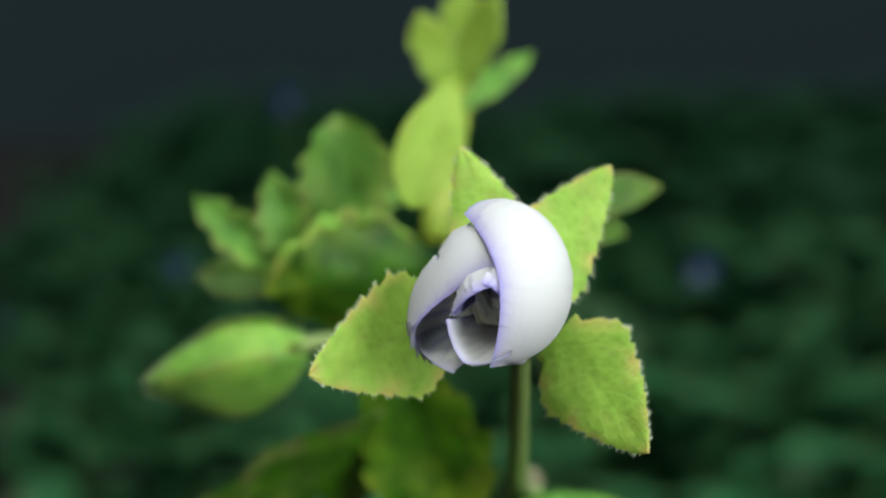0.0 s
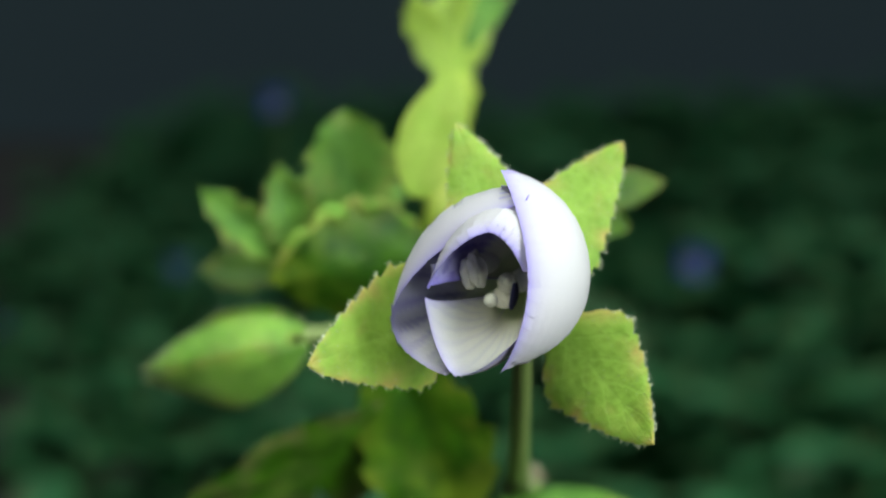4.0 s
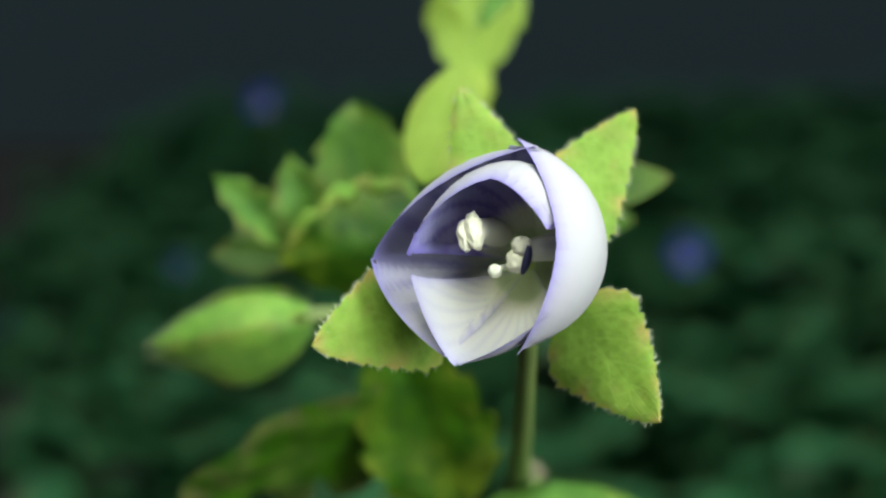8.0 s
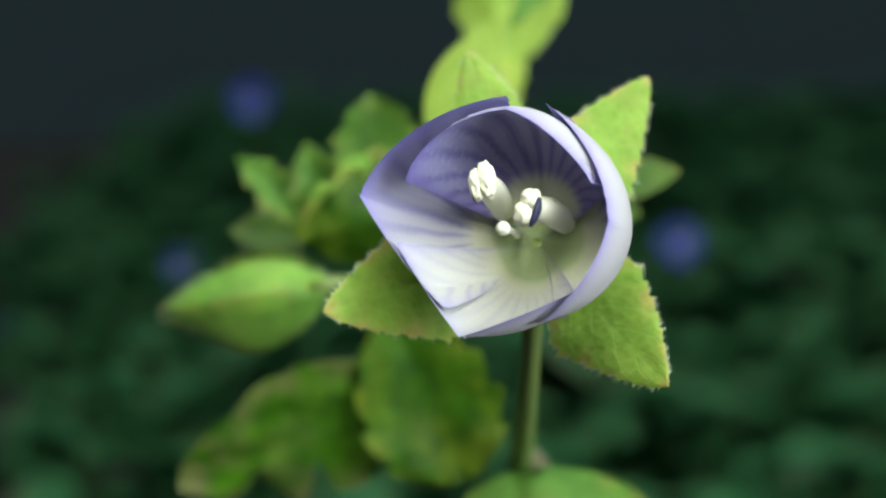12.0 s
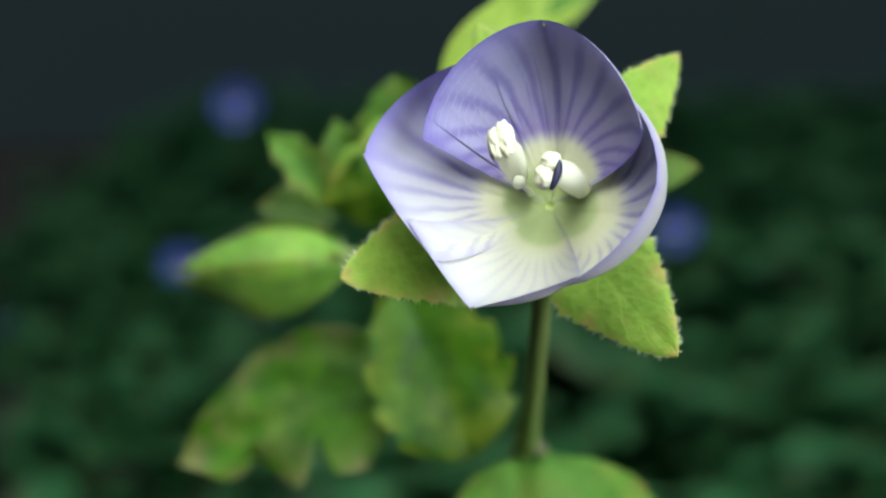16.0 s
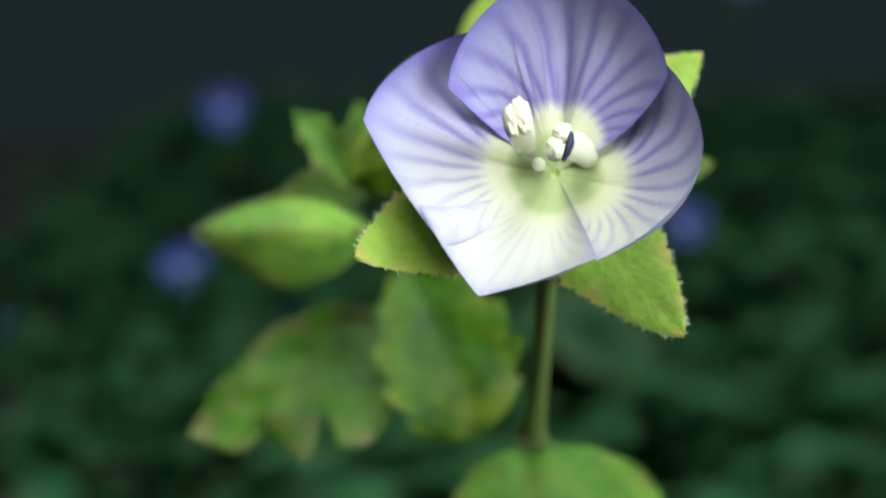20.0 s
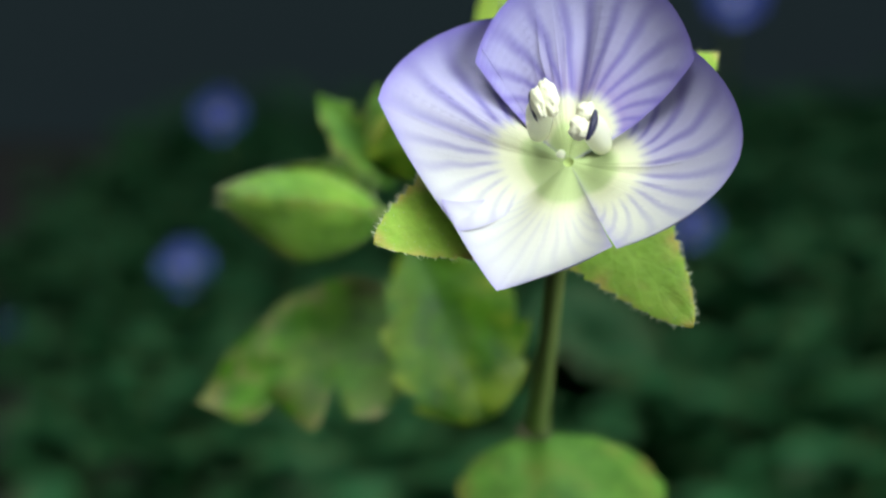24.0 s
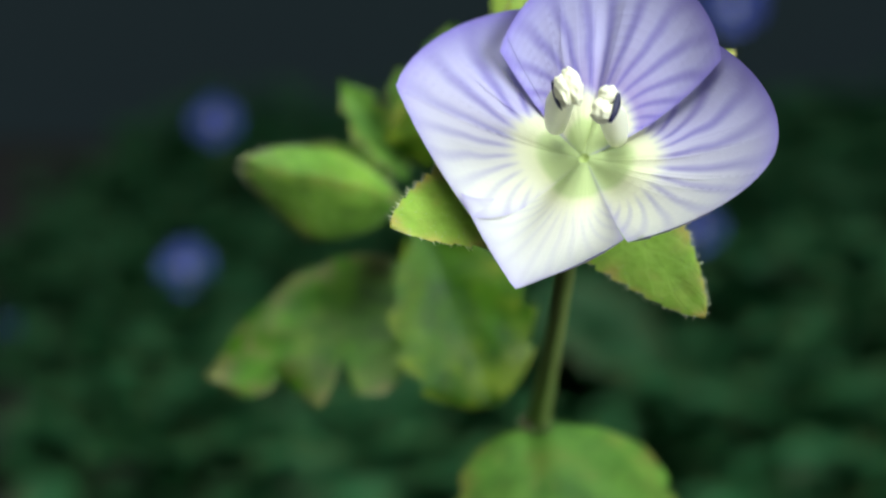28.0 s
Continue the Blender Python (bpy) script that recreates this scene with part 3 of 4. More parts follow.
LOWER_RIGHT_TIP = [(0, (5.79, 1.80, -5.74)), (3, (5.89, 1.80, -5.59)), (6, (6.02, 1.80, -5.31)), (8, (6.11, 1.80, -4.87)), (10, (6.20, 1.90, -4.35)), (12, (6.37, 2.00, -3.88)), (14.5, (6.57, 2.20, -3.32)),
    (17, (6.77, 2.50, -2.89)), (19, (6.88, 2.70, -2.63)), (21, (6.99, 3.00, -2.48)), (24, (7.25, 3.20, -2.27)), (28, (7.64, 3.40, -1.98))]
LOWER_LEFT_TIP = [(0, (-3.82, 2.00, -3.57)), (3, (-3.85, 2.00, -3.39)), (6, (-3.77, 2.00, -3.12)), (8, (-3.71, 2.00, -2.74)), (10, (-3.60, 2.60, -2.32)), (12, (-3.49, 3.20, -1.82)), (14.5, (-3.21, 3.80, -1.19)),
    (17, (-2.83, 2.40, -0.63)), (19, (-2.62, 1.90, -0.31)), (21, (-2.35, 1.60, -0.17)), (24, (-1.92, 1.30, 0.17)), (28, (-1.47, 1.30, 0.64))]
SEPALS = [
    (UPPER_LEFT_TIP, 5.2, 3.2, -8, (-0.38, 0.46)),
    (UPPER_RIGHT_TIP, 5.3, 3.3, 8, (0.31, 0.38)),
    (LOWER_RIGHT_TIP, 5.3, 3.7, 0, (0.43, -0.38)),
    (LOWER_LEFT_TIP, 5.5, 4.0, -8, (-0.54, -0.38)),
]


def opening_flower():
    rows = [(t, flower_pose(t)) for t in TIMES]
    inv = {t: m.inverted() for t, m in rows}
    flower = root("speedwell_flower", PLANT, "violet speedwell flower with veined petals opening on its green calyx", "flower")
    MOVES.append((flower, [(t, PLANT @ m) for t, m in rows]))
    for kind in PETALS:
        make_petal(kind, flower)
    part("throat", cup_mesh([(0.0, -0.04), (0.06, -0.03), (0.12, 0.03), (0.18, 0.05)]), M_THROAT, flower, "smooth pale yellow-green throat")
    for n, (tips, length, width, roll, off) in enumerate(SEPALS):
        bm, place = leaf_mesh(length, width, 10, 0.10, 0.06, -16, 0.2, 40 + n, 0.72, 0.30, 0.12, 0.05, 60, 16, 0.5, True)
        sepal = part("sepal", bm, M_SEPAL, flower, "hairy toothed green sepal with browned edge")
        part("hairs", hairs_mesh(place, 150, 0.15, n, 160), M_HAIR, sepal, "short white hairs")
        rs = []
        for t in TIMES:
            b, tip = Vector(tr(BASE, t)), Vector(tr(tips, t))
            b = b + Vector((off[0], 1.8 if n < 2 else 3.2, off[1]))
            b = tip + (b - tip).normalized() * length
            rs.append((t, inv[t] @ along(b, tip, (0, -1, (0.35, 0.35, -0.3, 0.0)[n] + (n > 1) * float(np.interp(t, (10, 24), (0, 0.7)))), roll)))
        MOVES.append((sepal, rs))
    stamens(flower, inv)


ANTHER_PATH_A = [(0, (1.06, 2.30, -1.67)), (3, (0.94, 2.50, -0.82)), (6, (0.66, 2.10, -0.17)), (8, (0.76, 1.50, 0.46)), (10, (0.88, 1.00, 1.14)), (12, (1.06, 0.31, 1.84)), (14.5, (1.40, 0.16, 2.55)),
    (17, (1.67, 0.00, 3.20)), (19, (1.85, 0.01, 3.42)), (21, (2.16, 0.02, 3.69)), (24, (2.73, -0.12, 4.04)), (28, (3.35, -0.30, 4.34))]
ANTHER_PATH_B = [(0, (1.54, 2.30, -1.67)), (3, (1.68, 2.50, -1.36)), (6, (2.06, 2.10, -0.87)), (8, (2.12, 1.50, -0.17)), (10, (2.19, 1.00, 0.48)), (12, (2.29, 0.31, 1.12)), (14.5, (2.67, 0.16, 1.82)),
    (17, (2.93, 0.00, 2.31)), (19, (3.05, 0.01, 2.74)), (21, (3.22, 0.02, 3.00)), (24, (3.76, -0.12, 3.45)), (28, (4.34, -0.30, 3.88))]
ANTHERS = [
    (ANTHER_PATH_A, (-0.85, 0.80), 14),
    (ANTHER_PATH_B, (1.05, 0.45), -12),
]
STIGMA = [(0, (1.30, 2.20, -1.91)), (3, (1.34, 1.90, -1.58)), (6, (1.41, 1.90, -1.18)), (8, (1.45, 1.30, -0.61)), (12, (1.65, 0.40, 0.56)), (14.5, (1.87, 0.40, 1.48)), (17, (2.24, 1.00, 2.08)), (21, (2.89, 2.70, 2.53)), (28, (4.15, 3.00, 2.87))]


def stamens(flower, inv):
    for n, (tips, off, roll) in enumerate(ANTHERS):
        length = 2.9
        fil = part("filament", tube_mesh([(0, length * s, 0.15 * math.sin(3 * s)) for s in (0, .25, .5, .75, .92)], [0.30, 0.38, 0.40, 0.34, 0.20], 14), M_FILAMENT, flower, "thick white filament")
        bm = bmesh.new()
        # two fused pollen sacs: side by side on one stamen, one above the other on the other
        lobes = [((-0.17, 0.02), (0.32, 0.40, 0.66)), ((0.20, -0.08), (0.26, 0.38, 0.58))] if n == 0 else \
            [((-0.04, 0.34), (0.34, 0.38, 0.36)), ((0.0, -0.22), (0.38, 0.40, 0.44))]
        for k, ((dx, dz), size) in enumerate(lobes):
            b2 = blob_mesh([c * 0.81 for c in size], n * 3 + k, 0.22, 4)
            for v in b2.verts:
                v.co *= 1 + 0.05 * noise.noise(v.co * 8)
            me = bpy.data.meshes.new("lobe")
            bmesh.ops.translate(b2, vec=(dx * 0.78, length, dz * 0.78), verts=b2.verts)
            b2.to_mesh(me)
            b2.free()
            bm.from_mesh(me)
            bpy.data.meshes.remove(me)
        anther = part("anther", bm, M_ANTHER, fil, "cream pollen-covered anther")
        for side, size, back in ((-1, 0.10, -0.06),) if n else ((1, 0.05, 0.22),):
            b2 = blob_mesh((size, 0.17, 0.44), 5 + n, 0.2)
            for v in b2.verts:
                v.co.x -= 0.25 * v.co.z ** 2 * side
            bmesh.ops.translate(b2, vec=(0.34 * side, length - back, -0.04), verts=b2.verts)
            part("anther_edge", b2, M_SLIT, fil, "dark indigo anther edge")
        rs = []
        for t in TIMES:
            g = float(np.interp(t, (0, 6), (0.2, 1)))      # in the bud the stamens stand close together
            b = Vector(tr(BASE, t)) + Vector((off[0] * g, 0.4 + 2.0 * (1 - g), off[1] * g))
            tip = Vector(tr(tips, t))
            b = tip + (b - tip).normalized() * length
            rs.append((t, inv[t] @ along(b, tip, (0, -0.2, 1), roll)))
        MOVES.append((fil, rs))
    style = part("style", tube_mesh([(0, 0, 0), (0, 0.9, 0.05), (0, 1.8, 0.05), (0, 2.6, 0)], [0.10, 0.09, 0.08, 0.10], 10), M_FILAMENT, flower, "thin white style")
    b2 = blob_mesh((0.2, 0.18, 0.2), 2, 0.1)
    bmesh.ops.translate(b2, vec=(0, 2.7, 0), verts=b2.verts)
    part("stigma", b2, M_FILAMENT, style, "round white stigma")
    rows = []
    for t in TIMES:
        tip = Vector(tr(STIGMA, t))
        b = tip + (Vector(tr(BASE, t)) + Vector((0, 3.0, 0)) - tip).normalized() * 2.7
        rows.append((t, inv[t] @ along(b, tip, (0, -0.2, 1))))
    MOVES.append((style, rows))


# ---- the plant that bears it ----
def moving_leaf(plant, bm, mat, track, name="leaf", label="", face=(0, -1, 0.4), roll=0, at_base=False):
    """track: (seconds, (base, tip)) joined as six numbers."""
    length = max(v.co.y for v in bm.verts)
    ob = part(name, bm, mat, plant, label)
    rows = []
    for t in TIMES:
        v = tr(track, t)
        base, tip = Vector(v[:3]), Vector(v[3:])
        if not at_base:
            base = tip + (base - tip).normalized() * length
        rows.append((t, along(base, tip, tr(face, t) if isinstance(face, list) else face, roll)))
    MOVES.append((ob, rows))
    return ob


def bud_parts(plant, track, length, width, mat, seed, label, name="bud", sepals=4, roll=0):
    """A closed bud: overlapping pointed sepals round a core."""
    core = part(name, blob_mesh((width * 0.36, length * 0.40, width * 0.36), seed, 0.05), mat, plant, label)
    for v in core.data.vertices:
        v.co.y += length * 0.42 / 1000
    for k in range(sepals):
        bm, place = leaf_mesh(length * (1 - 0.05 * (k % 3)), width * 0.85, 0, 0, 0.12, 0, 0.0, seed + k, 0.8, 0.42, 0.10, 0.10, 24, 10, 0.35, pucker=0.12)
        a = 6.2832 * k / sepals + 0.6
        for v in bm.verts:
            u = min(max(v.co.y / length, 0), 1)
            rad = width * (0.38 + 0.055 * k) * max(math.sin(math.pi * (0.06 + 0.90 * u) ** 0.8), 0.0) ** 0.8 + 0.05
            ang = a + v.co.x / max(rad, 0.25)
            rr = rad + v.co.z + 0.09 * width * (v.co.x / (0.42 * width)) ** 2        # margins stand off a little
            v.co = Vector((rr * math.sin(ang), v.co.y, rr * math.cos(ang)))
        part("sepal", bm, mat, core)
    for s in core.children:
        fuzz = bmesh.new()
        rnd = random.Random(seed)
        for v in list(s.data.vertices)[::3]:
            p = v.co * 1000
            d = Vector((p.x, rnd.uniform(-0.2, 0.9), p.z)).normalized()
            sx = d.orthogonal().normalized() * 0.02
            sy = d.cross(sx)
            ring = [fuzz.verts.new(p + sx * math.cos(a) + sy * math.sin(a)) for a in (0, 2.1, 4.2)]
            top = fuzz.verts.new(p + d * rnd.uniform(0.1, 0.25))
            for a in range(3):
                fuzz.faces.new((ring[a], ring[(a + 1) % 3], top))
        part("hairs", fuzz, M_HAIR, s, "short pale hairs")
    part("stalk", tube_mesh([(0, 0.5, 0), (0, -0.1, 0), (0, -1.2, -0.3), (0, -2.6, -1.0)], [0.45, 0.34, 0.24, 0.24], 12), M_STEM, core)
    rows = []
    for t in TIMES:
        v = tr(track, t)
        rows.append((t, along(v[:3], v[3:], (0, -1, 0.3), roll)))
    MOVES.append((core, rows))
    return core


def two(a, b):
    return tuple(a) + tuple(b)


RISING = [(0, (0, -1, -1.2)), (9, (0, -1, -0.9)), (14, (0, -1, -0.1)), (18, (0, -1, 0.45)), (28, (0, -1, 0.5))]   # lower leaves lift their faces to the light


def bearing_plant():
    plant = root("speedwell_plant", PLANT, "leafy green speedwell shoot with toothed leaves and buds", "plant")
    # main stem, from the soil up to the node
    foot = (1.5, 30, -70)
    stem = part("stem", tube_mesh([foot, (3.2, 28, -47), (4.1, 25, -23), (3.9, 24, -12.7), (3.6, 23.00, -9.47)], [0.7, 0.65, 0.55, 0.5, 0.45], 14), M_STEM, plant, "green stem rising from the soil")
    # flower stalk
    stalk = part("flower_stalk", tube_mesh([(0, s * 20.6, 0.6 * math.sin(3 * s)) for s in (-0.06, 0.1, 0.25, 0.4, 0.55, 0.7, 0.85, 1.0)],
                                           [0.60, 0.46, 0.38, 0.35, 0.33, 0.32, 0.32, 0.32], 14), M_STEM, plant, "slender green flower stalk")
    rows = []
    for t in TIMES:
        n = tr([(0, (2.95, 21.99, -9.52)), (8, (3.05, 21.99, -9.22)), (12, (3.15, 21.99, -8.69)), (17, (3.40, 21.99, -7.96)), (21, (3.65, 21.99, -7.56)), (28, (3.78, 21.99, -7.10))], t)
        rows.append((t, along(n, Vector(tr(BASE, t)) + Vector((0, 0.8, 0)), (0, -1, 0))))
    MOVES.append((stalk, rows))
    L = moving_leaf
    # leaf group beside the flower
    # the hollow's shade is in the blade's dark green; its margin is brighter
    bm, place = leaf_mesh(7.08, 5.31, 5, 0.2, -0.25, 35, 0.5, 1, 0.7, 0.45, 0.12, 0.25, pucker=0.16)
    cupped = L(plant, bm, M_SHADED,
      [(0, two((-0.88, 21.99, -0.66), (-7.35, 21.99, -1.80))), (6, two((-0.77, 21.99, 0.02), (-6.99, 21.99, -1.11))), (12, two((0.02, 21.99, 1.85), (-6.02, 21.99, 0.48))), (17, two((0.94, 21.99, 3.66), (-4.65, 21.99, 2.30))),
       (21, two((1.62, 21.99, 4.71), (-3.74, 21.99, 3.32))), (28, two((2.87, 21.99, 5.73), (-2.38, 21.99, 4.37)))], "leaf", "cupped leaf in shade-darkened green with a curled margin", (0, -1, -0.3))
    part("curled_margin", tube_mesh([place(0.08 + 0.88 * k / 24, 1) + Vector((-0.05, 0, 0.10)) for k in range(25)],
                                    [0.08 + 0.30 * math.sin(math.pi * k / 24) ** 0.6 * (0.6 + 0.4 * math.sin(k * 0.9 + 2)) for k in range(25)], 10),
         M_BUD, cupped, "pale rolled leaf margin")
    L(plant, leaf_mesh(6.07, 4.55, 6, 0.26, 0.42, 20, 0.2, 2, 0.7, 0.5, 0.12, 0.25, pucker=0.14)[0], M_LEAF,
      [(0, two((-3.64, 24.52, 0.26), (-4.28, 23.26, 5.72))), (6, two((-3.41, 24.52, 0.62), (-3.94, 23.26, 6.00))), (12, two((-2.46, 24.52, 1.44), (-2.88, 23.26, 6.55))), (17, two((-1.28, 24.52, 2.63), (-1.61, 23.26, 7.47))),
       (28, two((0.85, 24.52, 4.53), (0.36, 23.26, 9.33)))], "leaf", "green toothed leaf")
    L(plant, leaf_mesh(4.17, 2.53, 4, 0.38, 0.42, 15, 0.2, 3, 0.8, 0.45, 0.1, 0.15, pucker=0.16)[0], M_LEAF,
      [(0, two((-6.25, 23.26, -0.22), (-7.01, 22.62, 3.26))), (6, two((-5.91, 23.26, 0.25), (-6.61, 22.62, 3.60))), (12, two((-4.86, 23.26, 1.30), (-5.62, 22.62, 4.40))), (17, two((-3.35, 23.26, 2.59), (-4.12, 22.62, 5.56))),
       (28, two((-1.02, 23.26, 4.44), (-1.83, 22.62, 7.40)))], "leaf", "small green leaf")
    L(plant, leaf_mesh(5.06, 2.1, 4, 0.42, 0.45, 20, 0.1, 4, 0.9, 0.5, 0.1, 0.15, pucker=0.16)[0], M_LEAF,
      [(0, two((-6.72, 23.26, -1.13), (-10.37, 23.26, 2.19))), (6, two((-6.38, 23.26, -0.56), (-9.96, 23.26, 2.67))), (12, two((-5.21, 23.26, 0.84), (-8.55, 23.26, 3.83))), (17, two((-4.05, 23.26, 2.11), (-7.02, 23.26, 5.09))),
       (21, two((-3.35, 23.26, 3.05), (-5.96, 23.26, 5.93))), (28, two((-2.19, 23.26, 3.86), (-4.28, 23.26, 6.95)))], "leaf", "small pointed green leaf")
    L(plant, leaf_mesh(3.8, 2.28, 3, 0.15, 0.25, 20, 0.1, 5, 0.9, 0.5, 0.1, 0.06)[0], M_OLD,
      [(0, two((-6.97, 27.05, -1.45), (-10.78, 27.05, -1.20))), (6, two((-6.60, 27.05, -0.91), (-10.54, 27.05, -0.70))), (12, two((-5.50, 27.05, 0.52), (-9.31, 27.05, 0.76))), (17, two((-4.03, 27.05, 1.75), (-7.83, 27.05, 2.11))),
       (28, two((-1.57, 27.05, 3.71), (-5.00, 27.05, 3.71)))], "leaf", "small shaded green leaf")
    bud_parts(plant, [(0, two((-5.51, 21.35, -3.82), (-12.03, 21.35, -5.54))), (3, two((-5.49, 21.35, -3.60), (-11.98, 21.35, -5.23))), (6, two((-5.40, 21.35, -3.19), (-11.87, 21.35, -4.68))), (8, two((-5.29, 21.35, -2.70), (-11.73, 21.35, -4.08))),
                      (10, two((-5.03, 21.35, -2.06), (-11.51, 21.35, -3.41))), (12, two((-4.72, 21.35, -1.44), (-11.20, 21.35, -2.60))), (14.5, two((-4.28, 21.35, -0.69), (-10.63, 21.35, -1.61))), (17, two((-3.71, 21.35, -0.07), (-10.09, 21.35, -0.61))),
                      (19, two((-3.26, 21.35, 0.36), (-9.59, 21.35, 0.11))), (21, two((-3.20, 21.35, 0.85), (-9.00, 19.20, 1.05))), (24, two((-2.80, 21.35, 1.40), (-8.20, 18.60, 1.95))), (28, two((-2.20, 21.35, 1.95), (-7.40, 18.20, 3.10)))],
              6.6, 2.95, M_BUD, 11, "plump green flower bud in pointed sepals")
    # top shoot
    L(plant, leaf_mesh(5.06, 2.66, 0, 0, 0.25, 12, 0.2, 6, 0.7, 0.45, 0.12, 0.05)[0], M_YOUNG,
      [(0, two((-1.36, 19.46, 1.23), (0.35, 19.46, 6.39))), (3, two((-1.29, 19.46, 1.45), (0.24, 19.46, 6.72))), (6, two((-1.08, 19.46, 1.67), (0.68, 19.46, 6.93))), (8, two((-0.96, 19.46, 2.33), (0.90, 19.46, 7.27))),
       (11, two((-0.20, 19.46, 3.86), (1.62, 19.46, 8.26))), (15, two((0.57, 19.46, 5.51), (2.33, 19.46, 9.46))), (28, two((2.54, 19.46, 7.93), (4.30, 19.46, 12.75)))], "leaf", "pale yellow-green young leaf")
    neck = [(0, (0.43, 33.38, 7.11)), (3, (0.43, 33.38, 7.37)), (6, (0.75, 33.38, 7.37)), (8, (1.28, 33.38, 7.50)), (11, (2.45, 33.38, 7.71)), (15, (3.85, 33.38, 9.11)), (17, (4.83, 33.38, 10.31)), (28, (7.91, 33.38, 13.39))]
    tips_a = [(0, (-0.84, 30.70, 10.02)), (1.4, (-1.00, 30.90, 10.30)), (3, (-1.63, 32.11, 11.58)), (6, (-1.10, 32.11, 12.64)), (8, (-0.50, 32.11, 12.64)), (11, (0.42, 32.11, 12.64)), (15, (2.05, 32.11, 13.17)), (17, (2.78, 32.11, 13.95)), (28, (5.68, 32.11, 17.37))]
    tips_b = [(0, (1.90, 31.00, 10.40)), (1.4, (1.90, 31.20, 10.70)), (3, (1.83, 33.38, 12.58)), (6, (2.35, 33.38, 12.85)), (8, (3.51, 33.38, 12.58)), (11, (5.09, 33.38, 12.58)), (15, (6.57, 33.38, 13.39)), (17, (7.77, 33.38, 13.65)), (28, (10.98, 33.38, 17.13))]
    tips_c = [(0, (1.00, 32.30, 11.00)), (1.4, (0.80, 32.60, 11.40)), (3, (0.11, 34.64, 13.60)), (6, (0.65, 34.64, 13.88)), (8, (1.57, 34.64, 13.88)), (11, (2.87, 34.64, 13.88)), (15, (4.37, 34.64, 15.50)), (17, (5.46, 34.64, 16.86)), (28, (8.58, 34.64, 20.12))]
    for n, (size, wide, tips) in enumerate(((5.06, 2.02, tips_a), (5.8, 2.15, tips_b), (5.6, 2.4, tips_c))):
        bm, place = leaf_mesh(size, wide, 3, 0.25, 0.2, -20, 0.3, 60 + n, 0.6, 0.6, 0.12, 0.14, claw=0.8)
        young = L(plant, bm, M_YOUNG, [(t, two(tr(neck, t), tr(tips, t))) for t in TIMES], "leaf", "pale green young leaf of the top shoot", at_base=True)
        part("hairs", hairs_mesh(place, 60, 0.2, 80 + n), M_HAIR, young)
    shoot = part("shoot_stem", tube_mesh([(0, 7.6 * s, 0.2 * math.sin(3 * s)) for s in (0, 0.25, 0.5, 0.75, 0.92, 1.0, 1.06)], [0.7, 0.74, 0.8, 0.88, 1.0, 1.15, 0.9], 14), M_YOUNG, plant, "pale hairy stem of the top shoot")
    MOVES.append((shoot, [(t, along(Vector(tr(neck, t)) + Vector((-0.7, -3.4, -6.6)), Vector(tr(neck, t)), (0, -1, 0))) for t in TIMES]))
    L(plant, leaf_mesh(5.31, 1.5, 3, 0.2, 0.25, 12, 0.2, 7, 0.8, 0.5, 0.1, 0.08)[0], M_LEAF,
      [(0, two((1.17, 29.58, 6.50), (4.20, 32.11, 9.20))), (1.4, two((1.17, 29.58, 6.70), (4.10, 32.11, 9.60))), (3, two((1.20, 28.00, 9.00), (3.40, 29.58, 12.60))), (8, two((1.62, 27.05, 9.60), (3.80, 29.58, 13.60))), (11, two((2.61, 27.05, 9.60), (4.90, 29.58, 13.60))),
       (17, two((5.06, 27.05, 10.35), (8.40, 29.58, 13.20))), (20, two((6.78, 27.05, 10.85), (10.20, 29.58, 13.20))), (28, two((9.23, 27.05, 12.32), (12.87, 29.58, 14.50)))], "leaf", "small green leaf of the top shoot")
    # behind the flower
    L(plant, leaf_mesh(4.55, 1.9, 3, 0.1, 0.2, 25, 0.2, 8, 0.8, 0.5, 0.1, 0.05)[0], M_OLD,
      [(0, two((3.83, 20.73, 1.47), (8.69, 20.73, 2.48))), (6, two((4.05, 20.73, 1.68), (8.87, 20.73, 2.76))), (12, two((4.62, 20.73, 2.02), (9.43, 20.73, 3.11))), (17, two((5.50, 20.73, 2.32), (10.35, 20.73, 3.34))),
       (21, two((6.07, 20.73, 2.46), (10.88, 20.73, 3.38))), (28, two((7.07, 20.73, 2.80), (11.89, 20.73, 3.61)))], "leaf", "green leaf with a browned tip")
    L(plant, leaf_mesh(2.78, 1.77, 3, 0.1, 0.2, 25, 0.2, 9, 0.8, 0.5, 0.1, 0.05)[0], M_OLD,
      [(0, two((4.50, 20.73, 1.36), (7.30, 20.73, 0.58))), (6, two((4.72, 20.73, 1.71), (7.48, 20.73, 0.87))), (12, two((5.06, 20.73, 2.04), (7.85, 20.73, 1.36))), (17, two((5.73, 20.73, 2.48), (8.42, 20.73, 1.71))),
       (28, two((6.85, 20.73, 2.71), (9.77, 20.73, 2.15)))], "leaf", "small browned leaf")
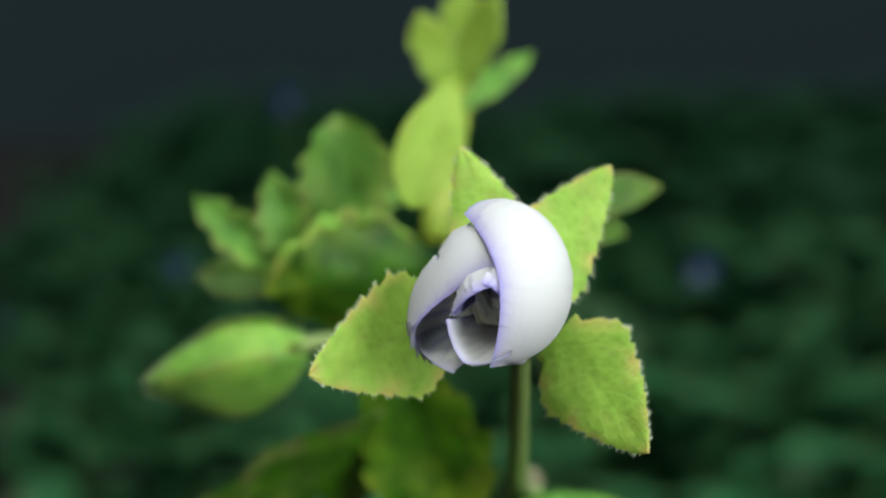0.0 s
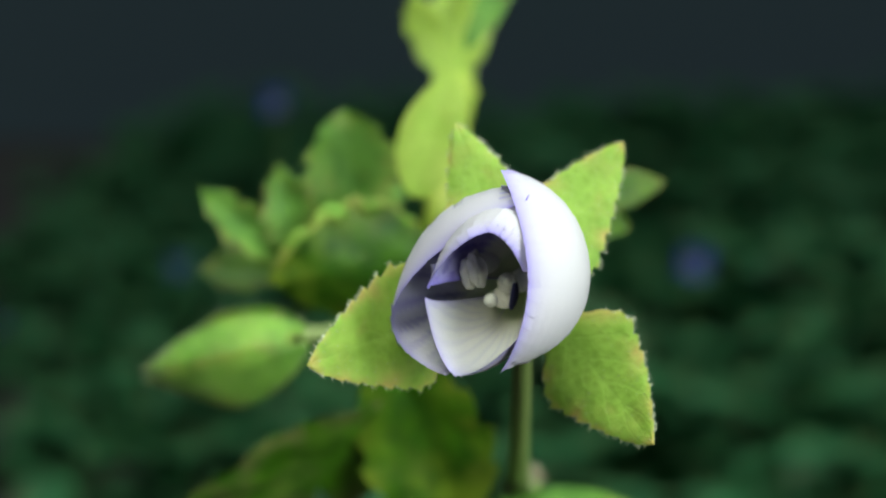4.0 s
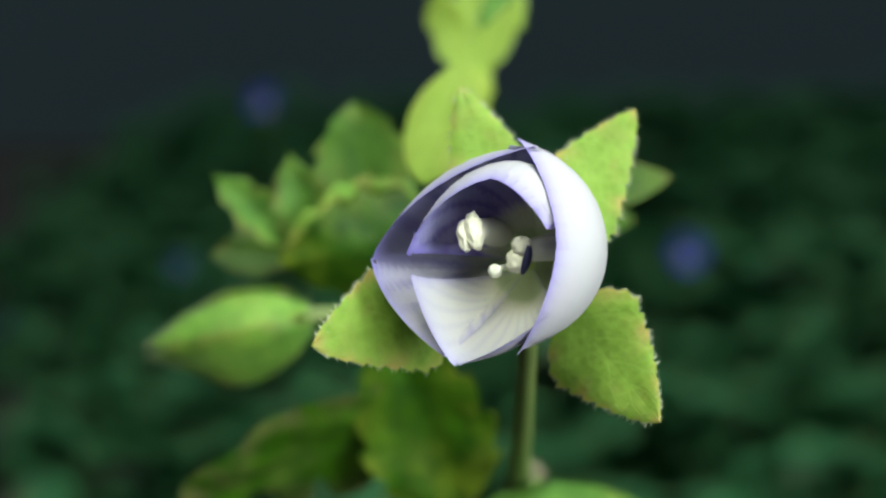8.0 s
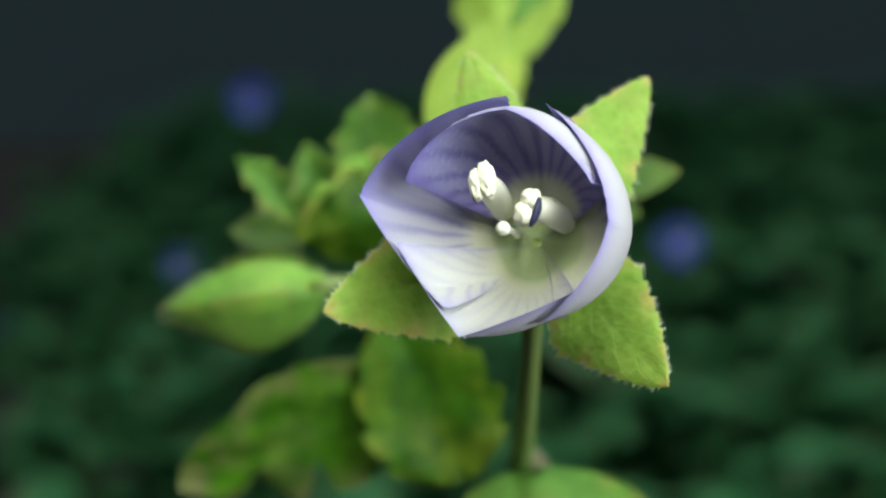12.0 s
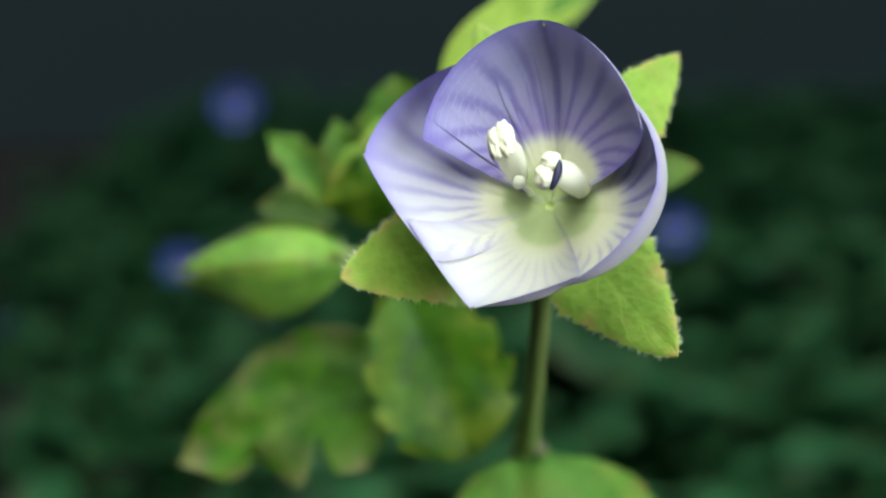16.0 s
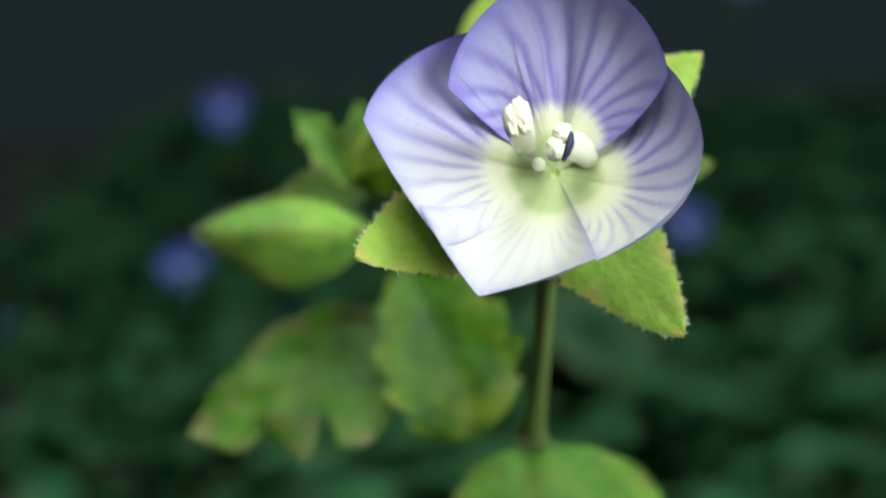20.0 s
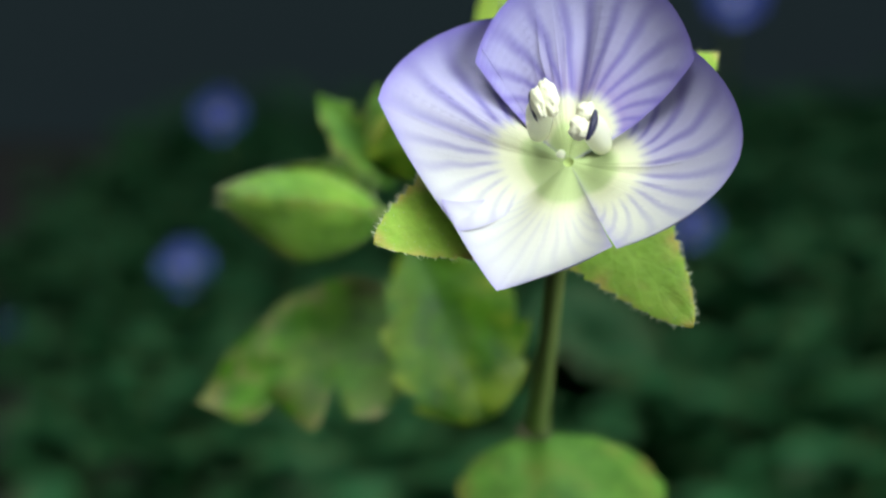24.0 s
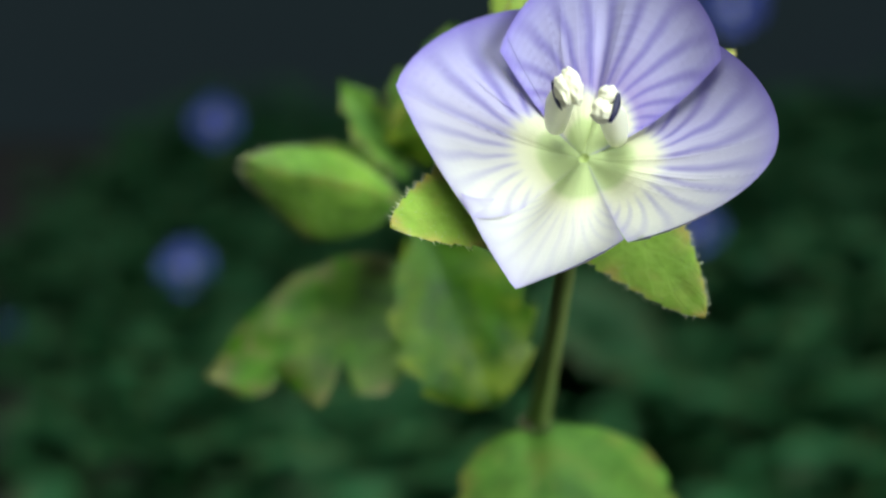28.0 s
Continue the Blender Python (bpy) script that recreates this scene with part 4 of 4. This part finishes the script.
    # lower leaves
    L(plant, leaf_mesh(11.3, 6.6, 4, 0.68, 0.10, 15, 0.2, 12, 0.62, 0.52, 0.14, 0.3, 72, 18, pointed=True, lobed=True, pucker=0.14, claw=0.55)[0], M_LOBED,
      [(0, two((0.36, 23.26, -6.52), (-10.79, 23.26, -11.55))), (6, two((0.36, 23.26, -6.28), (-10.85, 23.26, -10.97))), (12, two((0.36, 23.26, -5.13), (-10.93, 23.26, -9.69))), (14.5, two((0.36, 23.26, -4.46), (-10.98, 23.26, -9.13))), (17, two((0.50, 23.26, -4.08), (-10.85, 23.26, -8.55))),
       (21, two((0.73, 23.26, -3.35), (-10.44, 23.26, -7.30))), (24, two((0.84, 23.26, -2.77), (-10.13, 23.26, -6.30))), (28, two((1.08, 23.26, -1.95), (-9.81, 23.26, -5.28)))], "leaf", "old green lobed leaf with brown withered edge", RISING)
    # shade under the flower is put into this leaf's base colour
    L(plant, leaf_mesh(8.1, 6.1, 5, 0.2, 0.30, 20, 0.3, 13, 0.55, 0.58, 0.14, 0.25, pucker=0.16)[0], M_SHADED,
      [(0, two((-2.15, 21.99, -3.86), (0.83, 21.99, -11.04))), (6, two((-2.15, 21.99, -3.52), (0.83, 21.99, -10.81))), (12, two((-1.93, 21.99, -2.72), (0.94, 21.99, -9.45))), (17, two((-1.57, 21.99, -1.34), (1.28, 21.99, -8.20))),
       (21, two((-1.34, 21.99, -0.43), (1.51, 21.99, -7.51))), (28, two((-0.88, 21.99, 0.94), (1.96, 21.99, -6.41)))], "leaf", "drooping leaf in shade-darkened green with paler tip", RISING)
    L(plant, leaf_mesh(10.7, 8.72, 7, 0.10, 0.10, 45, 0.75, 14, 0.34, 0.32, 0.16, 0.3, pucker=0.10)[0], M_LEAF,
      [(0, two((4.75, 21.99, -9.50), (5.07, 14.40, -17.66))), (8, two((4.65, 21.99, -9.10), (4.98, 14.40, -17.34))), (12, two((4.29, 21.99, -8.46), (4.62, 14.40, -16.78))), (17, two((4.33, 21.99, -7.74), (4.66, 14.40, -16.17))),
       (28, two((4.65, 21.99, -6.65), (4.99, 14.40, -15.08)))], "leaf", "broad green lower leaf")
    L(plant, leaf_mesh(1.89, 1.01, 3, 0.35, 0.3, 60, 0.2, 21, 0.7, 0.5, 0.08, 0.12)[0], M_WITHERED,
      [(0, two((4.06, 21.99, -9.34), (2.71, 20.73, -8.98))), (8, two((4.20, 21.99, -9.05), (2.77, 20.73, -8.76))), (12, two((4.20, 21.99, -8.60), (2.77, 20.73, -8.37))), (17, two((4.20, 21.99, -7.92), (2.77, 20.73, -7.73))),
       (28, two((4.42, 21.99, -7.10), (2.94, 20.73, -6.86)))], "leaf", "withered grey-brown bract at the foot of the flower stalk")
    L(plant, leaf_mesh(21.5, 13.9, 4, 0.12, 0.2, 25, 0.2, 15, 0.7, 0.5, 0.12, 0.1)[0], M_MAT,
      [(0, two((11.88, 201.62, -9.60), (30.83, 201.62, -19.71))), (28, two((13.98, 201.62, -6.66), (33.34, 201.62, -17.60)))], "leaf", "shaded green leaf behind the stalk")


opening_flower()
bearing_plant()


# ---- the bed of speedwell behind ----


def bed():
    rnd = np.random.RandomState(5)
    verts, faces, uvs = [], [], []
    shape = [(0, 0, 0), (-.36, .3, .1), (-.42, .6, .12), (0, .55, 0), (.36, .3, .1), (.42, .6, .12), (0, 1, -.05)]
    quads = [(0, 3, 2, 1), (0, 4, 5, 3), (2, 3, 6), (3, 5, 6)]
    suv = [(0, .5), (.3, 0), (.6, 0), (.55, .5), (.3, 1), (.6, 1), (1, .5)]
    for k in range(3600):
        x, y = rnd.uniform(-0.30, 0.30), 0.13 + 0.52 * rnd.rand() ** 0.8
        a = x / (y + 0.045)
        if 0.24 < a < 0.30 and 0.19 < y < 0.24 and rnd.rand() < 0.5:
            continue                                    # a bare hollow
        if y < 0.19 and rnd.rand() < 0.3:
            continue                                    # thin at the near edge
        slope = min(max((-a - 0.16) / 0.11, 0), 1)      # the mound falls away on one side
        g = -0.006 + (0.014 - 0.04 * slope) * (y - 0.13) / 0.5
        top = g + rnd.uniform(0.010, 0.036) * (0.75 + 0.6 * noise.noise(Vector((x * 14, y * 14, 0)))) * (1 - 0.5 * slope)
        lean = Vector((rnd.normal() * 0.012, rnd.normal() * 0.012, 0))
        lush = 1.0 if a > 0.06 and y > 0.2 else 0.0     # denser and larger-leaved on one side
        pairs = 4 + rnd.randint(4) + int(3 * lush)
        for i in range(pairs):
            f = (i + 1) / pairs
            p = Vector((x, y, g)) + lean * f + Vector((0, 0, (top - g) * f))
            a0 = rnd.rand() * 6.28
            for s in (0, 3.14):
                a, size = a0 + s, rnd.uniform(0.006, 0.016) * (1.1 - 0.4 * f) * (1 + 0.3 * lush)
                d = Vector((math.cos(a), math.sin(a), rnd.uniform(-0.3, 0.5))).normalized()
                side = d.cross(Vector((0, 0, 1))).normalized()
                up = side.cross(d)
                o = len(verts)
                for (sx, sy, sz) in shape:
                    verts.append(tuple(p + side * sx * size * 1.1 + d * sy * size + up * sz * size))
                faces += [tuple(o + q for q in f4) for f4 in quads]
                uvs += [suv[q] for f4 in quads for q in f4]
    me = bpy.data.meshes.new("speedwell_bed")
    me.from_pydata(verts, [], faces)
    uvl = me.uv_layers.new(name="UVMap")
    uvl.data.foreach_set("uv", np.array(uvs, dtype=np.float32).ravel())
    me.materials.append(M_MAT)
    tagged(new("speedwell_bed", me), "dense bed of small dark green speedwell leaves on soil", "plants", kind="stuff")


bed()

M_BLUE = plain("far_petal_blue", (0.085, 0.125, 0.52), 0.6, 1500, 0.2, 0.25)
M_FEYE = plain("far_petal_eye", (0.70, 0.72, 0.66), 0.6, 1500, 0.1, 0.2)


def far_flower(track, size, opens):
    """A flower of the bed: track of places (mm, plant axes), openness at times, 0 shut to 1 open."""
    start = PLANT @ mmv(tr(track, 0))
    ob = root("speedwell_flower", Matrix.Translation(start), "small blue speedwell flower in the leaf bed", "flower", "flowers in the bed")
    rows = []
    for t in TIMES:
        p = PLANT @ mmv(tr(track, t))
        rows.append((t, Matrix.Translation(p) @ pose(0, 0, 0, 70, 0, 0)))
    MOVES.append((ob, rows))
    for k in range(4):
        bm, _ = leaf_mesh(size * (0.52 if k else 0.55), size * (0.72 if k != 2 else 0.5), 0, 0, 0, -30, 0.3, k, 0.5, 0.6, 0.1, 0.1, 10, 6, 0.25)
        petal = part("petal", bm, M_BLUE, ob, "blue petal")
        rs = []
        for t in TIMES:
            o = tr([(a, (b,)) for a, b in opens], t)[0]
            rs.append((t, pose(0, 0, 0, 0, 0, 90 * k) @ pose(0, 0.0008, 0, 84 - 74 * o, 0, 0)))
        MOVES.append((petal, rs))
    part("eye", blob_mesh((size * 0.13, size * 0.13, size * 0.06), 1, 0.05), M_FEYE, ob, "pale flower centre")
    part("stalk", tube_mesh([(0, 0, 0), (0, -size * 0.3, -size * 0.7), (0, -size * 1.6, -size * 1.6)], [0.5, 0.4, 0.4], 8), M_STEM, ob)


far_flower([(0, (42.64, 230.00, -4.13)), (6, (41.23, 230.00, -1.97)), (12, (39.26, 230.00, 0.85)), (16, (38.69, 230.00, 3.10)), (20, (40.38, 230.00, 4.60)), (28, (42.64, 230.00, 3.38))], 6, [(0, 0.2), (6, 0.4), (12, 0.75), (28, 0.9)])
far_flower([(0, (54.27, 260.00, -27.19)), (11, (55.42, 260.00, -26.46)), (14.5, (58.65, 260.00, -26.15)), (28, (58.75, 260.00, -26.67))], 6, [(0, 0.3), (11, 0.4), (15, 0.9), (28, 0.8)])
far_flower([(0, (-29.26, 270.00, 27.22)), (6, (-32.71, 270.00, 27.22)), (12, (-36.15, 270.00, 27.86)), (17, (-40.02, 270.00, 26.79)), (21, (-41.74, 270.00, 26.36)), (28, (-43.25, 270.00, 24.31))], 7.2, [(0, 0.1), (8, 0.3), (15, 0.8), (28, 1)])
far_flower([(0, (-45.16, 240.00, -3.80)), (15, (-44.58, 240.00, -3.21)), (28, (-44.19, 240.00, -3.21))], 7, [(0, 0), (9, 0.0), (17, 0.5), (24, 1), (28, 1)])
far_flower([(0, (-34.85, 280.00, -12.65)), (17, (-33.19, 280.00, -12.32)), (28, (-22.64, 280.00, -24.86))], 8, [(0, 0.1), (12, 0.3), (17, 0.6), (28, 0.8)])
far_flower([(0, (45.68, 200.00, 61.99)), (17, (44.84, 200.00, 45.26)), (24, (43.17, 200.00, 36.89)), (28, (42.75, 200.00, 35.89))], 8, [(0, 0.5), (28, 0.8)])
far_flower([(0, (-91.79, 300.00, -15.79)), (28, (-90.97, 300.00, -16.61))], 4, [(0, 0), (10, 0.0), (20, 0.4), (28, 0.5)])


def motions():
    """All that moves: the flower and its parts, the leaves and buds, the flowers of the bed."""
    for ob, rows in MOVES:
        walk(ob, rows)


motions()
